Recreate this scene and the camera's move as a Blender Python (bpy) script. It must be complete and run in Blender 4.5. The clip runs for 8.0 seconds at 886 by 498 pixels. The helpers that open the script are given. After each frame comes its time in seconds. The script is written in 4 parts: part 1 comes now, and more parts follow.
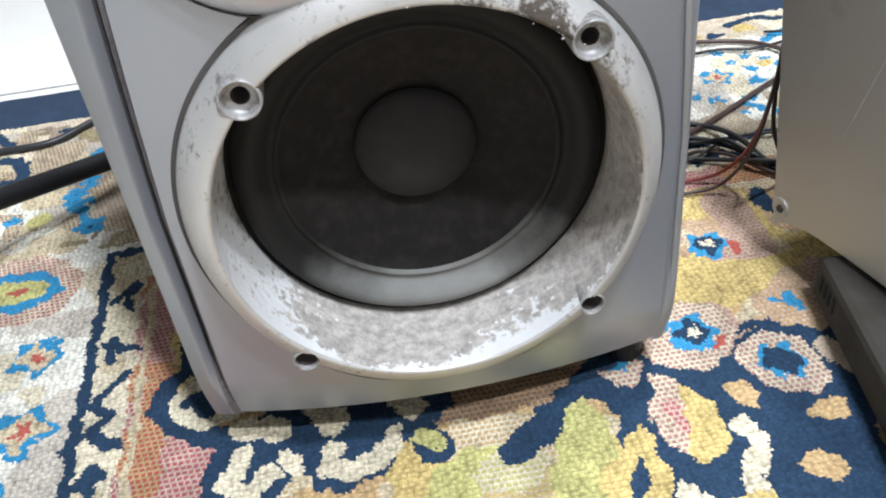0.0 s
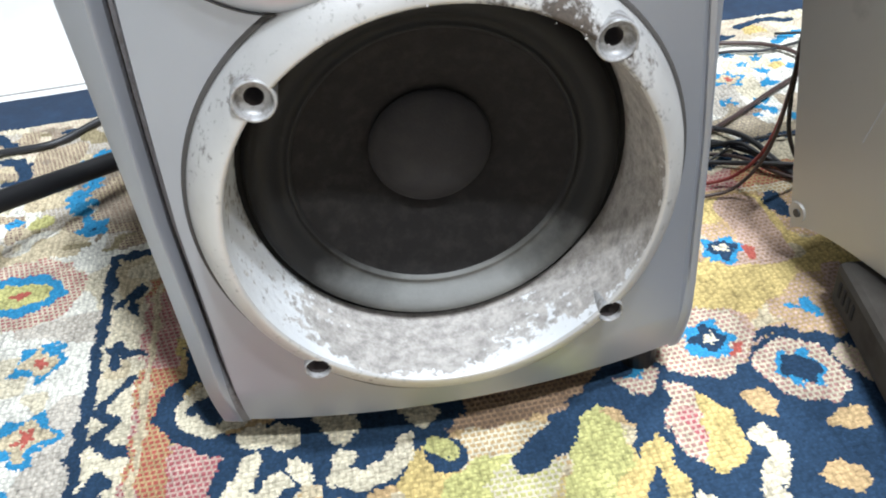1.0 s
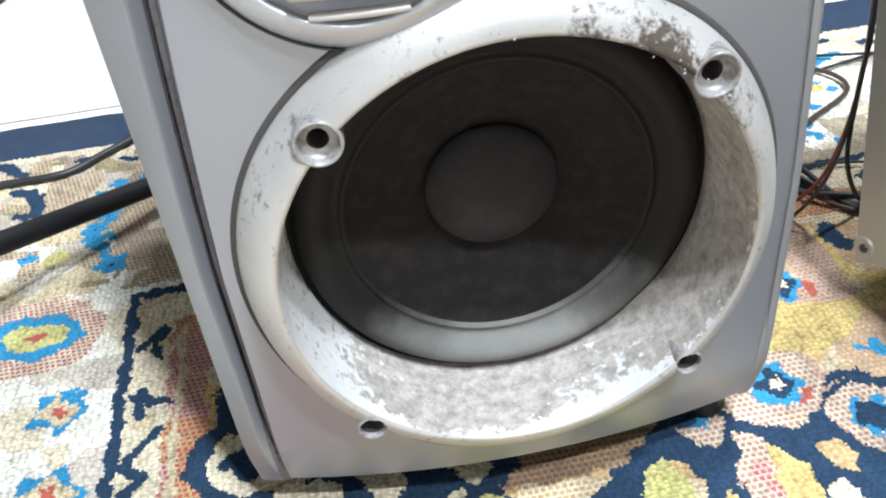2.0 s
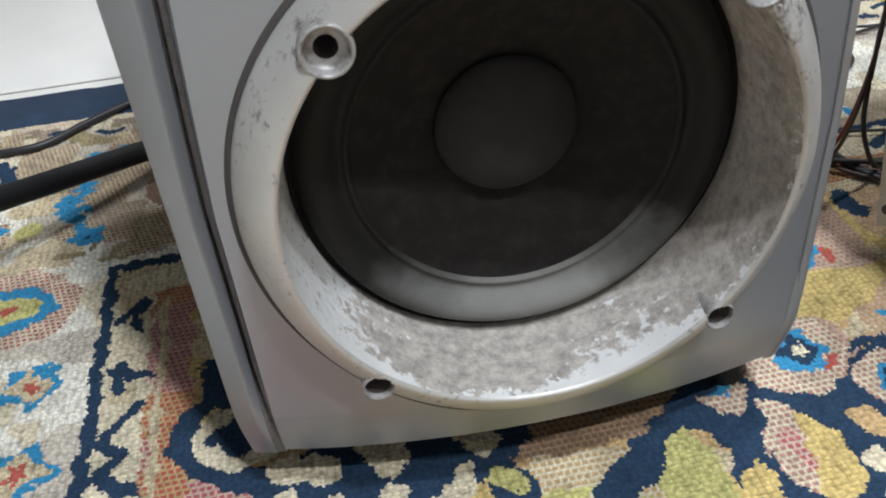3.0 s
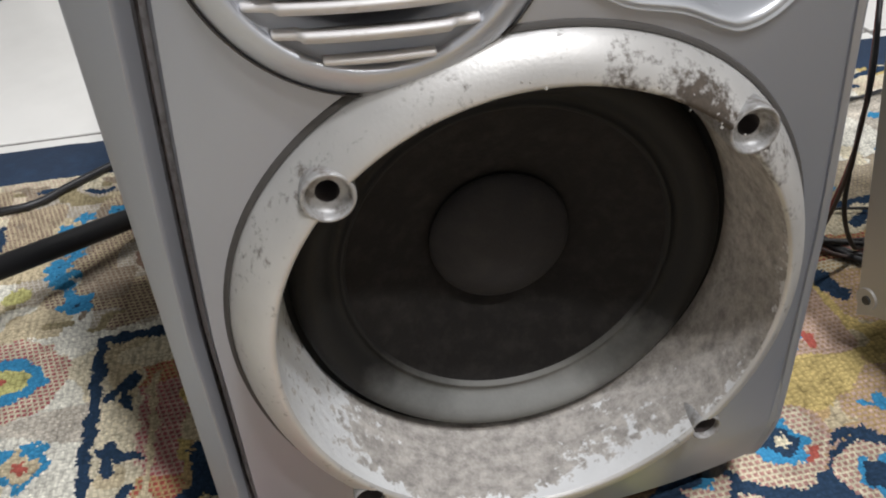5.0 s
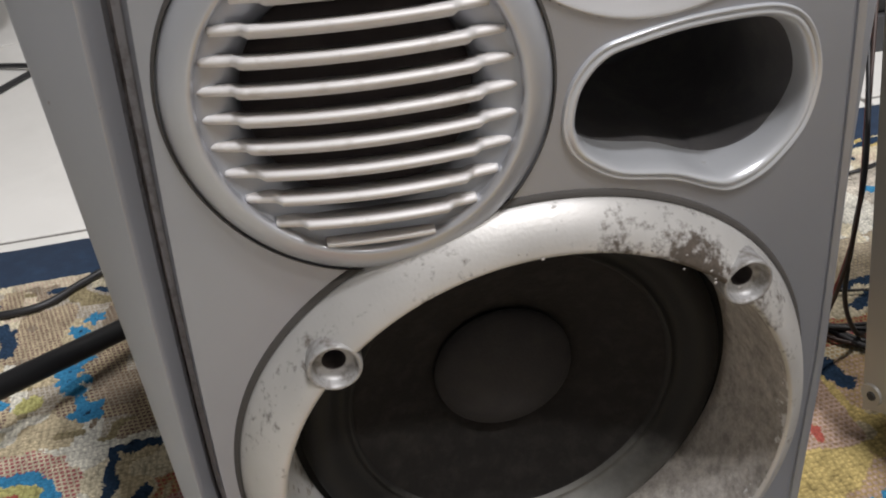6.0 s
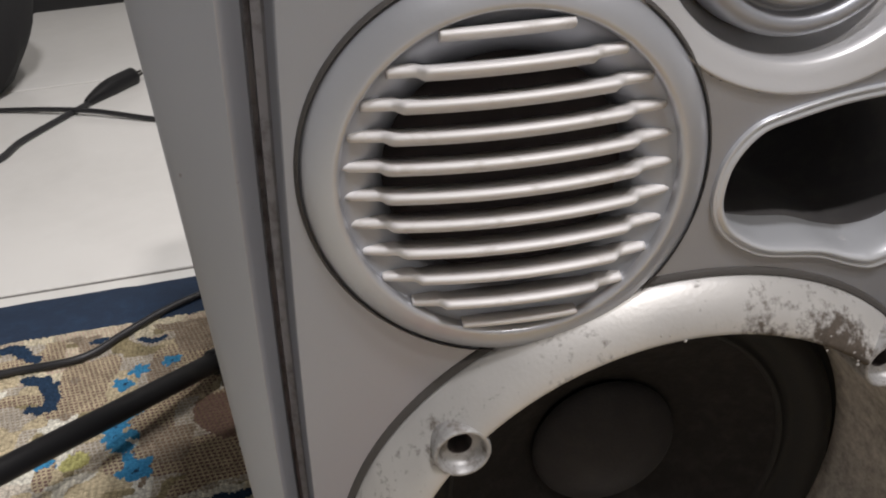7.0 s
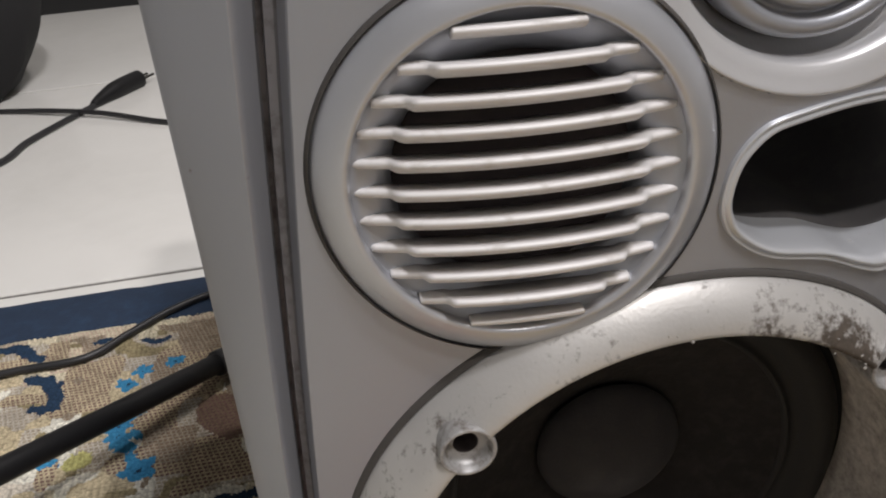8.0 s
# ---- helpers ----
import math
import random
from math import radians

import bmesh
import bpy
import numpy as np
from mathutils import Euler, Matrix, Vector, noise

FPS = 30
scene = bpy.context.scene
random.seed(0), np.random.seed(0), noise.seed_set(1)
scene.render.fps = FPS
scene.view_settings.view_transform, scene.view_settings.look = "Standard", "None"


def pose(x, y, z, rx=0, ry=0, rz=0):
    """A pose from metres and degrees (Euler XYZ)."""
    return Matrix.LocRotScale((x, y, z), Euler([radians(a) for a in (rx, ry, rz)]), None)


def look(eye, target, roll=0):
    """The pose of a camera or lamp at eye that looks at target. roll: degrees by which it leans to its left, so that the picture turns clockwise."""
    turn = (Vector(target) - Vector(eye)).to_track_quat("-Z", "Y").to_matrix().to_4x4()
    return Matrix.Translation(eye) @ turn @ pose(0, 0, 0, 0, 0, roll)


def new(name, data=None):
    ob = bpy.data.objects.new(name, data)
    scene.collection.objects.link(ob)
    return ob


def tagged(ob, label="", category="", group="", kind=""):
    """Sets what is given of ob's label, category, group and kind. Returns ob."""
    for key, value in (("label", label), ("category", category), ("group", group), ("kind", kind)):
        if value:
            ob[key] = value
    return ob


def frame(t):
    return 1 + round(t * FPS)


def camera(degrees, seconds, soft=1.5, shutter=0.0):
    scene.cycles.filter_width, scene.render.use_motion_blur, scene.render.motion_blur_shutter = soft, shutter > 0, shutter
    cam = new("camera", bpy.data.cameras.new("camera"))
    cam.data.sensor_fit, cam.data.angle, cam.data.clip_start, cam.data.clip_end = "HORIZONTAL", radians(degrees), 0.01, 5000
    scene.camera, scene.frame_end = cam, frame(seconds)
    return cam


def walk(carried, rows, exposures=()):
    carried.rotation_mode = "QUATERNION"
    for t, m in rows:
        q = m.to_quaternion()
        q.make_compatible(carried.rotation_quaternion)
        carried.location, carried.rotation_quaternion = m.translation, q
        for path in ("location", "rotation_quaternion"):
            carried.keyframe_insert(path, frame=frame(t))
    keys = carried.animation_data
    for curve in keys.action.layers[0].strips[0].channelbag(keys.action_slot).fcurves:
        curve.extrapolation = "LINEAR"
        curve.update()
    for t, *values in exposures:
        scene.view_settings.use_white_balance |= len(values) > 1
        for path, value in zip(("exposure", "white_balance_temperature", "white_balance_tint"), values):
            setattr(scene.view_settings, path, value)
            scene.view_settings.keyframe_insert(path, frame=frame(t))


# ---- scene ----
S = 0.8  # metres per plan unit

cam = camera(56.0, 8.0, soft=2.0)
PATH = [
    (0, (-0.024, -0.317, 0.392), (0.106, 1.254, -0.839), -6.8),
    (0.5, (-0.028, -0.314, 0.385), (0.103, 1.255, -0.849), -6.7),
    (1, (-0.031, -0.307, 0.388), (0.102, 1.266, -0.84), -6.6),
    (1.5, (-0.037, -0.292, 0.387), (0.102, 1.292, -0.826), -6.6),
    (1.7, (-0.046, -0.281, 0.387), (0.095, 1.308, -0.819), -6.6),
    (2.8, (-0.072, -0.254, 0.35), (0.121, 1.341, -0.84), -5.9),
    (3, (-0.074, -0.255, 0.343), (0.131, 1.34, -0.847), -5.5),
    (3.5, (-0.077, -0.253, 0.327), (0.154, 1.343, -0.857), -4.4),
    (4, (-0.076, -0.252, 0.322), (0.168, 1.352, -0.847), -3.5),
    (4.2, (-0.076, -0.251, 0.326), (0.176, 1.356, -0.837), -3.2),
    (5.3, (-0.068, -0.233, 0.395), (0.186, 1.395, -0.738), -4.1),
    (5.5, (-0.065, -0.231, 0.401), (0.193, 1.428, -0.686), -4.4),
    (6, (-0.066, -0.223, 0.416), (0.19, 1.453, -0.646), -5.6),
    (6.5, (-0.085, -0.206, 0.422), (0.176, 1.503, -0.584), -5.8),
    (7, (-0.102, -0.199, 0.423), (0.158, 1.526, -0.555), -5.1),
    (7.5, (-0.105, -0.199, 0.424), (0.156, 1.531, -0.545), -4.6),
    (8, (-0.104, -0.2, 0.421), (0.152, 1.534, -0.543), -4.6),
]
walk(cam, [(t, look(Vector(eye) * S, Vector(target) * S, roll)) for t, eye, target, roll in PATH],
     exposures=((0.0, 0.75, 6380, 10), (0.5, 0.76, 6350, 9), (1.0, 0.94, 6280, 8), (1.5, 1.18, 6300, 8), (1.7, 1.18, 6300, 8), (2.8, 0.30, 6600, 9), (3.5, 0.14, 6620, 9), (4.2, 0.14, 6620, 10), (5.3, 0.08, 7000, 12), (5.5, 0.04, 7000, 12), (6.5, -0.14, 7250, 15), (8.0, -0.20, 7250, 15)))

# ---------------------------------------------------------------- world and lamps
world = bpy.data.worlds.new("world")
scene.world = world
world.use_nodes = True
world.node_tree.nodes["Background"].inputs[0].default_value = (0.75, 0.85, 1.0, 1)
world.node_tree.nodes["Background"].inputs[1].default_value = 0.05


def ceiling_lamp(name, at, size, watts, colour):
    data = bpy.data.lights.new(name, "AREA")
    data.shape, data.size, data.size_y, data.energy, data.color = "RECTANGLE", size[0] * S, size[1] * S, watts, colour
    lamp = new(name, data)
    lamp.location = Vector(at) * S
    return lamp


ceiling_lamp("ceiling_light_main", (0.46, -0.80, 2.9), (0.32, 0.16), 31, (0.88, 0.95, 1.06))
ceiling_lamp("ceiling_light_second", (0.68, -1.38, 2.9), (0.18, 0.14), 30, (0.93, 0.96, 1.0))
ceiling_lamp("ceiling_light_third", (0.92, 0.60, 2.9), (0.22, 0.18), 21, (0.93, 0.96, 1.0))


# ---------------------------------------------------------------- materials
def material(name, base, rough=0.5, metal=0.0, spots=None, spot_scale=30.0, spot_range=(0.5, 0.7), grain=0.0, grain_scale=900.0,
             vary=0.06, vary_scale=9.0, spec=0.5, spot_rough=0.9, patch=0.0, from_lip=False, stain=None, mottle=0.0):
    m = bpy.data.materials.new(name)
    m.use_nodes = True
    n, l = m.node_tree.nodes, m.node_tree.links
    b = n["Principled BSDF"]
    b.inputs["Roughness"].default_value, b.inputs["Metallic"].default_value = rough, metal
    b.inputs["Specular IOR Level"].default_value = spec
    tc = n.new("ShaderNodeTexCoord")
    big = n.new("ShaderNodeTexNoise")
    big.inputs["Scale"].default_value, big.inputs["Detail"].default_value = vary_scale, 4
    l.new(tc.outputs["Object"], big.inputs["Vector"])
    ramp = n.new("ShaderNodeMapRange")
    ramp.inputs["From Min"].default_value, ramp.inputs["From Max"].default_value = 0.3, 0.7
    ramp.inputs["To Min"].default_value, ramp.inputs["To Max"].default_value = 1 - vary, 1 + vary
    l.new(big.outputs["Fac"], ramp.inputs["Value"])
    mul = n.new("ShaderNodeMix")
    mul.data_type, mul.blend_type = "RGBA", "MULTIPLY"
    mul.inputs["Factor"].default_value = 1
    mul.inputs["A"].default_value = (*base, 1)
    l.new(ramp.outputs["Result"], mul.inputs["B"])
    colour = mul.outputs["Result"]
    if spots:
        sp = n.new("ShaderNodeTexNoise")
        sp.inputs["Scale"].default_value, sp.inputs["Detail"].default_value, sp.inputs["Roughness"].default_value = spot_scale, 8, 0.65
        l.new(tc.outputs["Object"], sp.inputs["Vector"])
        mr = n.new("ShaderNodeMapRange")
        mr.inputs["From Min"].default_value, mr.inputs["From Max"].default_value = spot_range
        fac = sp.outputs["Fac"]
        if patch:
            pn = n.new("ShaderNodeTexNoise")
            pn.inputs["Scale"].default_value, pn.inputs["Detail"].default_value = patch, 3
            l.new(tc.outputs["Object"], pn.inputs["Vector"])
            pm = n.new("ShaderNodeMath")
            pm.operation = "MULTIPLY_ADD"
            pm.inputs[1].default_value, pm.inputs[2].default_value = 0.55, -0.275
            l.new(pn.outputs["Fac"], pm.inputs[0])
            pa = n.new("ShaderNodeMath")
            l.new(fac, pa.inputs[0])
            l.new(pm.outputs[0], pa.inputs[1])
            fac = pa.outputs[0]
        for centre, reach, amount in stain or ():
            # a heavier patch of grime, dust and painted light round a point
            vd = n.new("ShaderNodeVectorMath")
            vd.operation = "DISTANCE"
            vd.inputs[1].default_value = Vector(centre) * S
            l.new(tc.outputs["Object"], vd.inputs[0])
            sm = n.new("ShaderNodeMapRange")
            sm.inputs["From Min"].default_value, sm.inputs["From Max"].default_value = 0.0, reach * S
            sm.inputs["To Min"].default_value, sm.inputs["To Max"].default_value = amount, 0.0
            l.new(vd.outputs["Value"], sm.inputs["Value"])
            sa = n.new("ShaderNodeMath")
            l.new(fac, sa.inputs[0])
            l.new(sm.outputs["Result"], sa.inputs[1])
            fac = sa.outputs[0]
        if from_lip:
            # dust lies thicker away from the wiped outer edge
            sx = n.new("ShaderNodeSeparateXYZ")
            l.new(tc.outputs["Object"], sx.inputs[0])
            dm = n.new("ShaderNodeMapRange")
            dm.inputs["From Min"].default_value, dm.inputs["From Max"].default_value = -0.1268 * S, -0.1160 * S
            dm.inputs["To Min"].default_value, dm.inputs["To Max"].default_value = -0.16, 0.16
            l.new(sx.outputs["Y"], dm.inputs["Value"])
            da = n.new("ShaderNodeMath")
            l.new(fac, da.inputs[0])
            l.new(dm.outputs["Result"], da.inputs[1])
            # and hardly at all on the wiped side
            xm = n.new("ShaderNodeMapRange")
            xm.inputs["From Min"].default_value, xm.inputs["From Max"].default_value = -0.090 * S, -0.045 * S
            xm.inputs["To Min"].default_value, xm.inputs["To Max"].default_value = -0.40, 0.0
            l.new(sx.outputs["X"], xm.inputs["Value"])
            xa = n.new("ShaderNodeMath")
            l.new(da.outputs[0], xa.inputs[0])
            l.new(xm.outputs["Result"], xa.inputs[1])
            zm = n.new("ShaderNodeMapRange")
            zm.inputs["From Min"].default_value, zm.inputs["From Max"].default_value = 0.110 * S, 0.270 * S
            zm.inputs["To Min"].default_value, zm.inputs["To Max"].default_value = 0.0, 0.10
            l.new(sx.outputs["Z"], zm.inputs["Value"])
            za = n.new("ShaderNodeMath")
            l.new(xa.outputs[0], za.inputs[0])
            l.new(zm.outputs["Result"], za.inputs[1])
            fac = za.outputs[0]
        l.new(fac, mr.inputs["Value"])
        mx = n.new("ShaderNodeMix")
        mx.data_type = "RGBA"
        l.new(mr.outputs["Result"], mx.inputs["Factor"])
        l.new(colour, mx.inputs["A"])
        mx.inputs["B"].default_value = (*spots, 1)
        if mottle:
            mt = n.new("ShaderNodeTexNoise")
            mt.inputs["Scale"].default_value, mt.inputs["Detail"].default_value, mt.inputs["Roughness"].default_value = (190 if from_lip else spot_scale * 1.4), 8, 0.75
            l.new(tc.outputs["Object"], mt.inputs["Vector"])
            mv = n.new("ShaderNodeMapRange")
            mv.inputs["From Min"].default_value, mv.inputs["From Max"].default_value = 0.36, 0.64
            mv.inputs["To Min"].default_value, mv.inputs["To Max"].default_value = 1 - mottle, 1 + mottle
            l.new(mt.outputs["Fac"], mv.inputs["Value"])
            mo = n.new("ShaderNodeMix")
            mo.data_type, mo.blend_type = "RGBA", "MULTIPLY"
            mo.inputs["Factor"].default_value = 1
            mo.inputs["A"].default_value = (*spots, 1)
            l.new(mv.outputs["Result"], mo.inputs["B"])
            l.new(mo.outputs["Result"], mx.inputs["B"])
        colour = mx.outputs["Result"]
        rr = n.new("ShaderNodeMapRange")
        rr.inputs["To Min"].default_value, rr.inputs["To Max"].default_value = rough, spot_rough
        l.new(mr.outputs["Result"], rr.inputs["Value"])
        l.new(rr.outputs["Result"], b.inputs["Roughness"])
        mm = n.new("ShaderNodeMapRange")
        mm.inputs["To Min"].default_value, mm.inputs["To Max"].default_value = metal, 0
        l.new(mr.outputs["Result"], mm.inputs["Value"])
        l.new(mm.outputs["Result"], b.inputs["Metallic"])
    l.new(colour, b.inputs["Base Color"])
    if grain:
        g = n.new("ShaderNodeTexNoise")
        g.inputs["Scale"].default_value, g.inputs["Detail"].default_value = grain_scale, 3
        l.new(tc.outputs["Object"], g.inputs["Vector"])
        bp = n.new("ShaderNodeBump")
        bp.inputs["Strength"].default_value, bp.inputs["Distance"].default_value = grain, 0.0006
        l.new(g.outputs["Fac"], bp.inputs["Height"])
        l.new(bp.outputs["Normal"], b.inputs["Normal"])
    return m


silver = material("silver_paint", (0.362, 0.377, 0.413), 0.46, 0.64, spots=(0.20, 0.18, 0.16), spot_scale=240, spot_range=(0.78, 0.84), grain=0.06, grain_scale=1800, vary=0.05, spot_rough=0.7, patch=14)
silver_light = material("light_silver_paint", (0.50, 0.515, 0.55), 0.40, 0.70, spots=(0.30, 0.27, 0.24), spot_scale=160, spot_range=(0.72, 0.82), grain=0.05, grain_scale=1800, vary=0.04, patch=16)
silver_worn = material("worn_dusty_silver", (0.51, 0.50, 0.485), 0.46, 0.45, spots=(0.075, 0.060, 0.048), spot_scale=300, spot_range=(0.60, 0.78), grain=0.12, grain_scale=900, vary=0.12, vary_scale=32, patch=44, mottle=0.3,
                       stain=[((0.0665, -0.127, 0.2440), 0.026, 0.22), ((0.052, -0.127, 0.2530), 0.018, 0.22), ((0.038, -0.127, 0.2605), 0.017, 0.21), ((0.022, -0.127, 0.2655), 0.015, 0.18), ((0.006, -0.127, 0.2820), 0.011, 0.17),
                              ((0.026, -0.127, 0.2790), 0.010, 0.16), ((0.090, -0.127, 0.2250), 0.016, 0.16), ((0.0965, -0.127, 0.2020), 0.016, 0.15), ((-0.076, -0.127, 0.2440), 0.012, 0.14), ((-0.094, -0.127, 0.2000), 0.010, 0.10)])
# bare silver is near white to paint the glint along the lip
dust_bevel = material("silver_glint_under_dust", (0.76, 0.765, 0.765), 0.32, 0.15, spots=(0.375, 0.348, 0.32), spot_scale=240, spot_range=(0.33, 0.42), grain=0.7, grain_scale=300, vary=0.05, vary_scale=60, from_lip=True, patch=40, mottle=0.36, stain=[((0.034, -0.1290, 0.076), 0.062, -0.34)])
silver_pale = material("pale_silver_paint", (0.56, 0.56, 0.57), 0.40, 0.5, spots=(0.40, 0.37, 0.33), spot_scale=160, spot_range=(0.72, 0.82), grain=0.05, grain_scale=1800, vary=0.04, patch=16)
slat_mat = material("dusty_slat_silver", (0.68, 0.665, 0.66), 0.58, 0.3, spots=(0.46, 0.43, 0.40), spot_scale=140, spot_range=(0.55, 0.80), grain=0.03, grain_scale=900, mottle=0.08)
socket_mat = material("dirty_socket_silver", (0.36, 0.355, 0.35), 0.5, 0.4, spots=(0.12, 0.10, 0.085), spot_scale=300, spot_range=(0.46, 0.70), grain=0.2, grain_scale=700, mottle=0.3)
silver_gloss = material("glossy_silver_paint", (0.545, 0.56, 0.585), 0.30, 0.4, spots=(0.36, 0.34, 0.30), spot_scale=120, spot_range=(0.66, 0.82), grain=0.04, grain_scale=1800, vary=0.05, patch=16)
seam_mat = material("dark_seam", (0.055, 0.05, 0.046), 0.8)
# dark grey puts the groove's shade into the paint; the spots are grime
grime_shade_mat = material("grimy_shaded_groove", (0.19, 0.185, 0.195), 0.55, 0.4, spots=(0.06, 0.054, 0.048), spot_scale=300, spot_range=(0.50, 0.80), patch=30)
# pale patch low on the roll: dust, with its lit arc painted in
rubber = material("dusty_black_rubber", (0.016, 0.0155, 0.015), 0.6, spots=(0.20, 0.20, 0.19), spot_scale=6, spot_range=(0.52, 0.80), grain=0.2, grain_scale=700, spec=0.2, stain=[((-0.004, -0.090, 0.080), 0.092, 0.46)], mottle=0.14)
cone_mat = material("black_paper_cone", (0.013, 0.0115, 0.011), 0.85, spots=(0.030, 0.027, 0.025), spot_scale=150, spot_range=(0.45, 0.8), grain=0.5, grain_scale=500, spec=0.25)
cap_mat = material("charcoal_dust_cap", (0.028, 0.026, 0.0275), 0.8, spots=(0.045, 0.042, 0.04), spot_scale=110, spot_range=(0.45, 0.8), grain=0.3, grain_scale=900, spec=0.3)
black_mat = material("black_inside", (0.012, 0.0115, 0.011), 0.9)
port_mat = material("dusty_black_port", (0.085, 0.082, 0.086), 0.8, spots=(0.13, 0.125, 0.12), spot_scale=90, spot_range=(0.45, 0.75))
vinyl = material("grey_vinyl_cabinet", (0.055, 0.055, 0.06), 0.5, grain=0.2, grain_scale=800)
black_plastic = material("black_plastic", (0.009, 0.009, 0.010), 0.5, spots=(0.03, 0.029, 0.027), spot_scale=40, spot_range=(0.62, 0.82), grain=0.1, spec=0.3)
cable_mat = material("black_cable_rubber", (0.018, 0.018, 0.02), 0.45, spots=(0.05, 0.05, 0.048), spot_scale=60, spot_range=(0.6, 0.8))
red_cable = material("dull_red_wire", (0.26, 0.035, 0.03), 0.45)
brown_cable = material("brown_black_wire", (0.06, 0.035, 0.03), 0.45)
champagne = material("champagne_metal_cover", (0.50, 0.475, 0.43), 0.5, 0.35, spots=(0.20, 0.18, 0.15), spot_scale=14, spot_range=(0.6, 0.85), grain=0.1, grain_scale=1200, vary=0.05)
chassis_mat = material("dull_taupe_chassis", (0.052, 0.046, 0.039), 0.7, 0.0, spots=(0.04, 0.034, 0.028), spot_scale=25, spot_range=(0.5, 0.7), grain=0.15, spec=0.2)
screw_mat = material("dull_steel_screw", (0.07, 0.065, 0.06), 0.5, 0.6)
tile_mat = material("white_glazed_tile", (0.80, 0.79, 0.76), 0.16, spots=(0.73, 0.72, 0.69), spot_scale=5, spot_range=(0.45, 0.7), vary=0.02, spot_rough=0.22)
grout_mat = material("grey_grout", (0.17, 0.16, 0.15), 0.9)
wall_mat = material("white_wall_paint", (0.48, 0.48, 0.475), 0.8, grain=0.2, grain_scale=200)
base_mat = material("black_skirting", (0.015, 0.015, 0.016), 0.4)
cloth_mat = material("black_cloth", (0.010, 0.010, 0.011), 0.9, grain=0.6, grain_scale=500)
lint_dark = material("dusty_brown_gauze", (0.050, 0.040, 0.040), 0.9, spots=(0.09, 0.075, 0.07), spot_scale=60, spot_range=(0.5, 0.8))
lint_mat = material("pale_lint", (0.36, 0.34, 0.32), 0.95)
navy_tape = material("navy_rug_binding", (0.012, 0.028, 0.060), 0.85, spots=(0.018, 0.042, 0.085), spot_scale=90, spot_range=(0.45, 0.7), grain=0.8, grain_scale=500)


def wool_material():
    m = bpy.data.materials.new("wool_knots")
    m.use_nodes = True
    n, l = m.node_tree.nodes, m.node_tree.links
    b = n["Principled BSDF"]
    b.inputs["Roughness"].default_value = 0.95
    b.inputs["Specular IOR Level"].default_value = 0.15
    at = n.new("ShaderNodeAttribute")
    at.attribute_name = "knot"
    tc = n.new("ShaderNodeTexCoord")
    no = n.new("ShaderNodeTexNoise")
    no.inputs["Scale"].default_value, no.inputs["Detail"].default_value = 700, 3
    l.new(tc.outputs["Object"], no.inputs["Vector"])
    mr = n.new("ShaderNodeMapRange")
    mr.inputs["From Min"].default_value, mr.inputs["From Max"].default_value = 0.3, 0.7
    mr.inputs["To Min"].default_value, mr.inputs["To Max"].default_value = 0.8, 1.15
    l.new(no.outputs["Fac"], mr.inputs["Value"])
    mx = n.new("ShaderNodeMix")
    mx.data_type, mx.blend_type = "RGBA", "MULTIPLY"
    mx.inputs["Factor"].default_value = 1
    l.new(at.outputs["Color"], mx.inputs["A"])
    l.new(mr.outputs["Result"], mx.inputs["B"])
    l.new(mx.outputs["Result"], b.inputs["Base Color"])
    bp = n.new("ShaderNodeBump")
    bp.inputs["Strength"].default_value, bp.inputs["Distance"].default_value = 0.5, 0.0008
    l.new(no.outputs["Fac"], bp.inputs["Height"])
    l.new(bp.outputs["Normal"], b.inputs["Normal"])
    return m


wool = wool_material()


# ---------------------------------------------------------------- builders
def thing(name, at, label, category, group="", kind=""):
    """An empty at the base of a thing."""
    ob = new(name)
    ob.empty_display_size = 0.02
    ob.location = Vector(at) * S
    return tagged(ob, label, category, group, kind)


def origin_of(ob):
    at = Vector(ob.location)
    while ob.parent:
        ob = ob.parent
        at += ob.location
    return at


def part(name, bm, mat, parent=None, label="", smooth=True):
    """One mesh object, built in plan units, under a thing or a part."""
    me = bpy.data.meshes.new(name)
    bmesh.ops.transform(bm, matrix=Matrix.Scale(S, 4), verts=bm.verts)
    if parent:
        bmesh.ops.translate(bm, vec=-origin_of(parent), verts=bm.verts)
    for f in bm.faces:
        f.smooth = smooth
    bm.to_mesh(me)
    bm.free()
    for m in (mat if isinstance(mat, (list, tuple)) else [mat]):
        me.materials.append(m)
    ob = new(name, me)
    ob.parent = parent
    if label:
        tagged(ob, label)
    return ob


def sharpen(ob, degrees=35):
    me = ob.data
    me.set_sharp_from_angle(angle=radians(degrees))
    return ob


def box(bm, lo, hi, bevel=0.0):
    r = bmesh.ops.create_cube(bm, size=1)
    c, d = (Vector(lo) + Vector(hi)) / 2, Vector(hi) - Vector(lo)
    for v in r["verts"]:
        v.co = Vector(v.co[i] * d[i] + c[i] for i in range(3))
    if bevel:
        es = list({e for v in r["verts"] for e in v.link_edges})
        bmesh.ops.bevel(bm, geom=es, offset=bevel, segments=2, affect="EDGES", profile=0.5)
    return bm


def loops(bm, rings, closed=True, cap_end=False):
    """Skin a list of point loops."""
    vs = [[bm.verts.new(p) for p in ring] for ring in rings]
    n = len(vs[0])
    for a, b in zip(vs, vs[1:]):
        for i in range(n if closed else n - 1):
            j = (i + 1) % n
            bm.faces.new((a[i], a[j], b[j], b[i]))
    if cap_end:
        bm.faces.new(vs[-1])
    bmesh.ops.recalc_face_normals(bm, faces=bm.faces)
    return vs


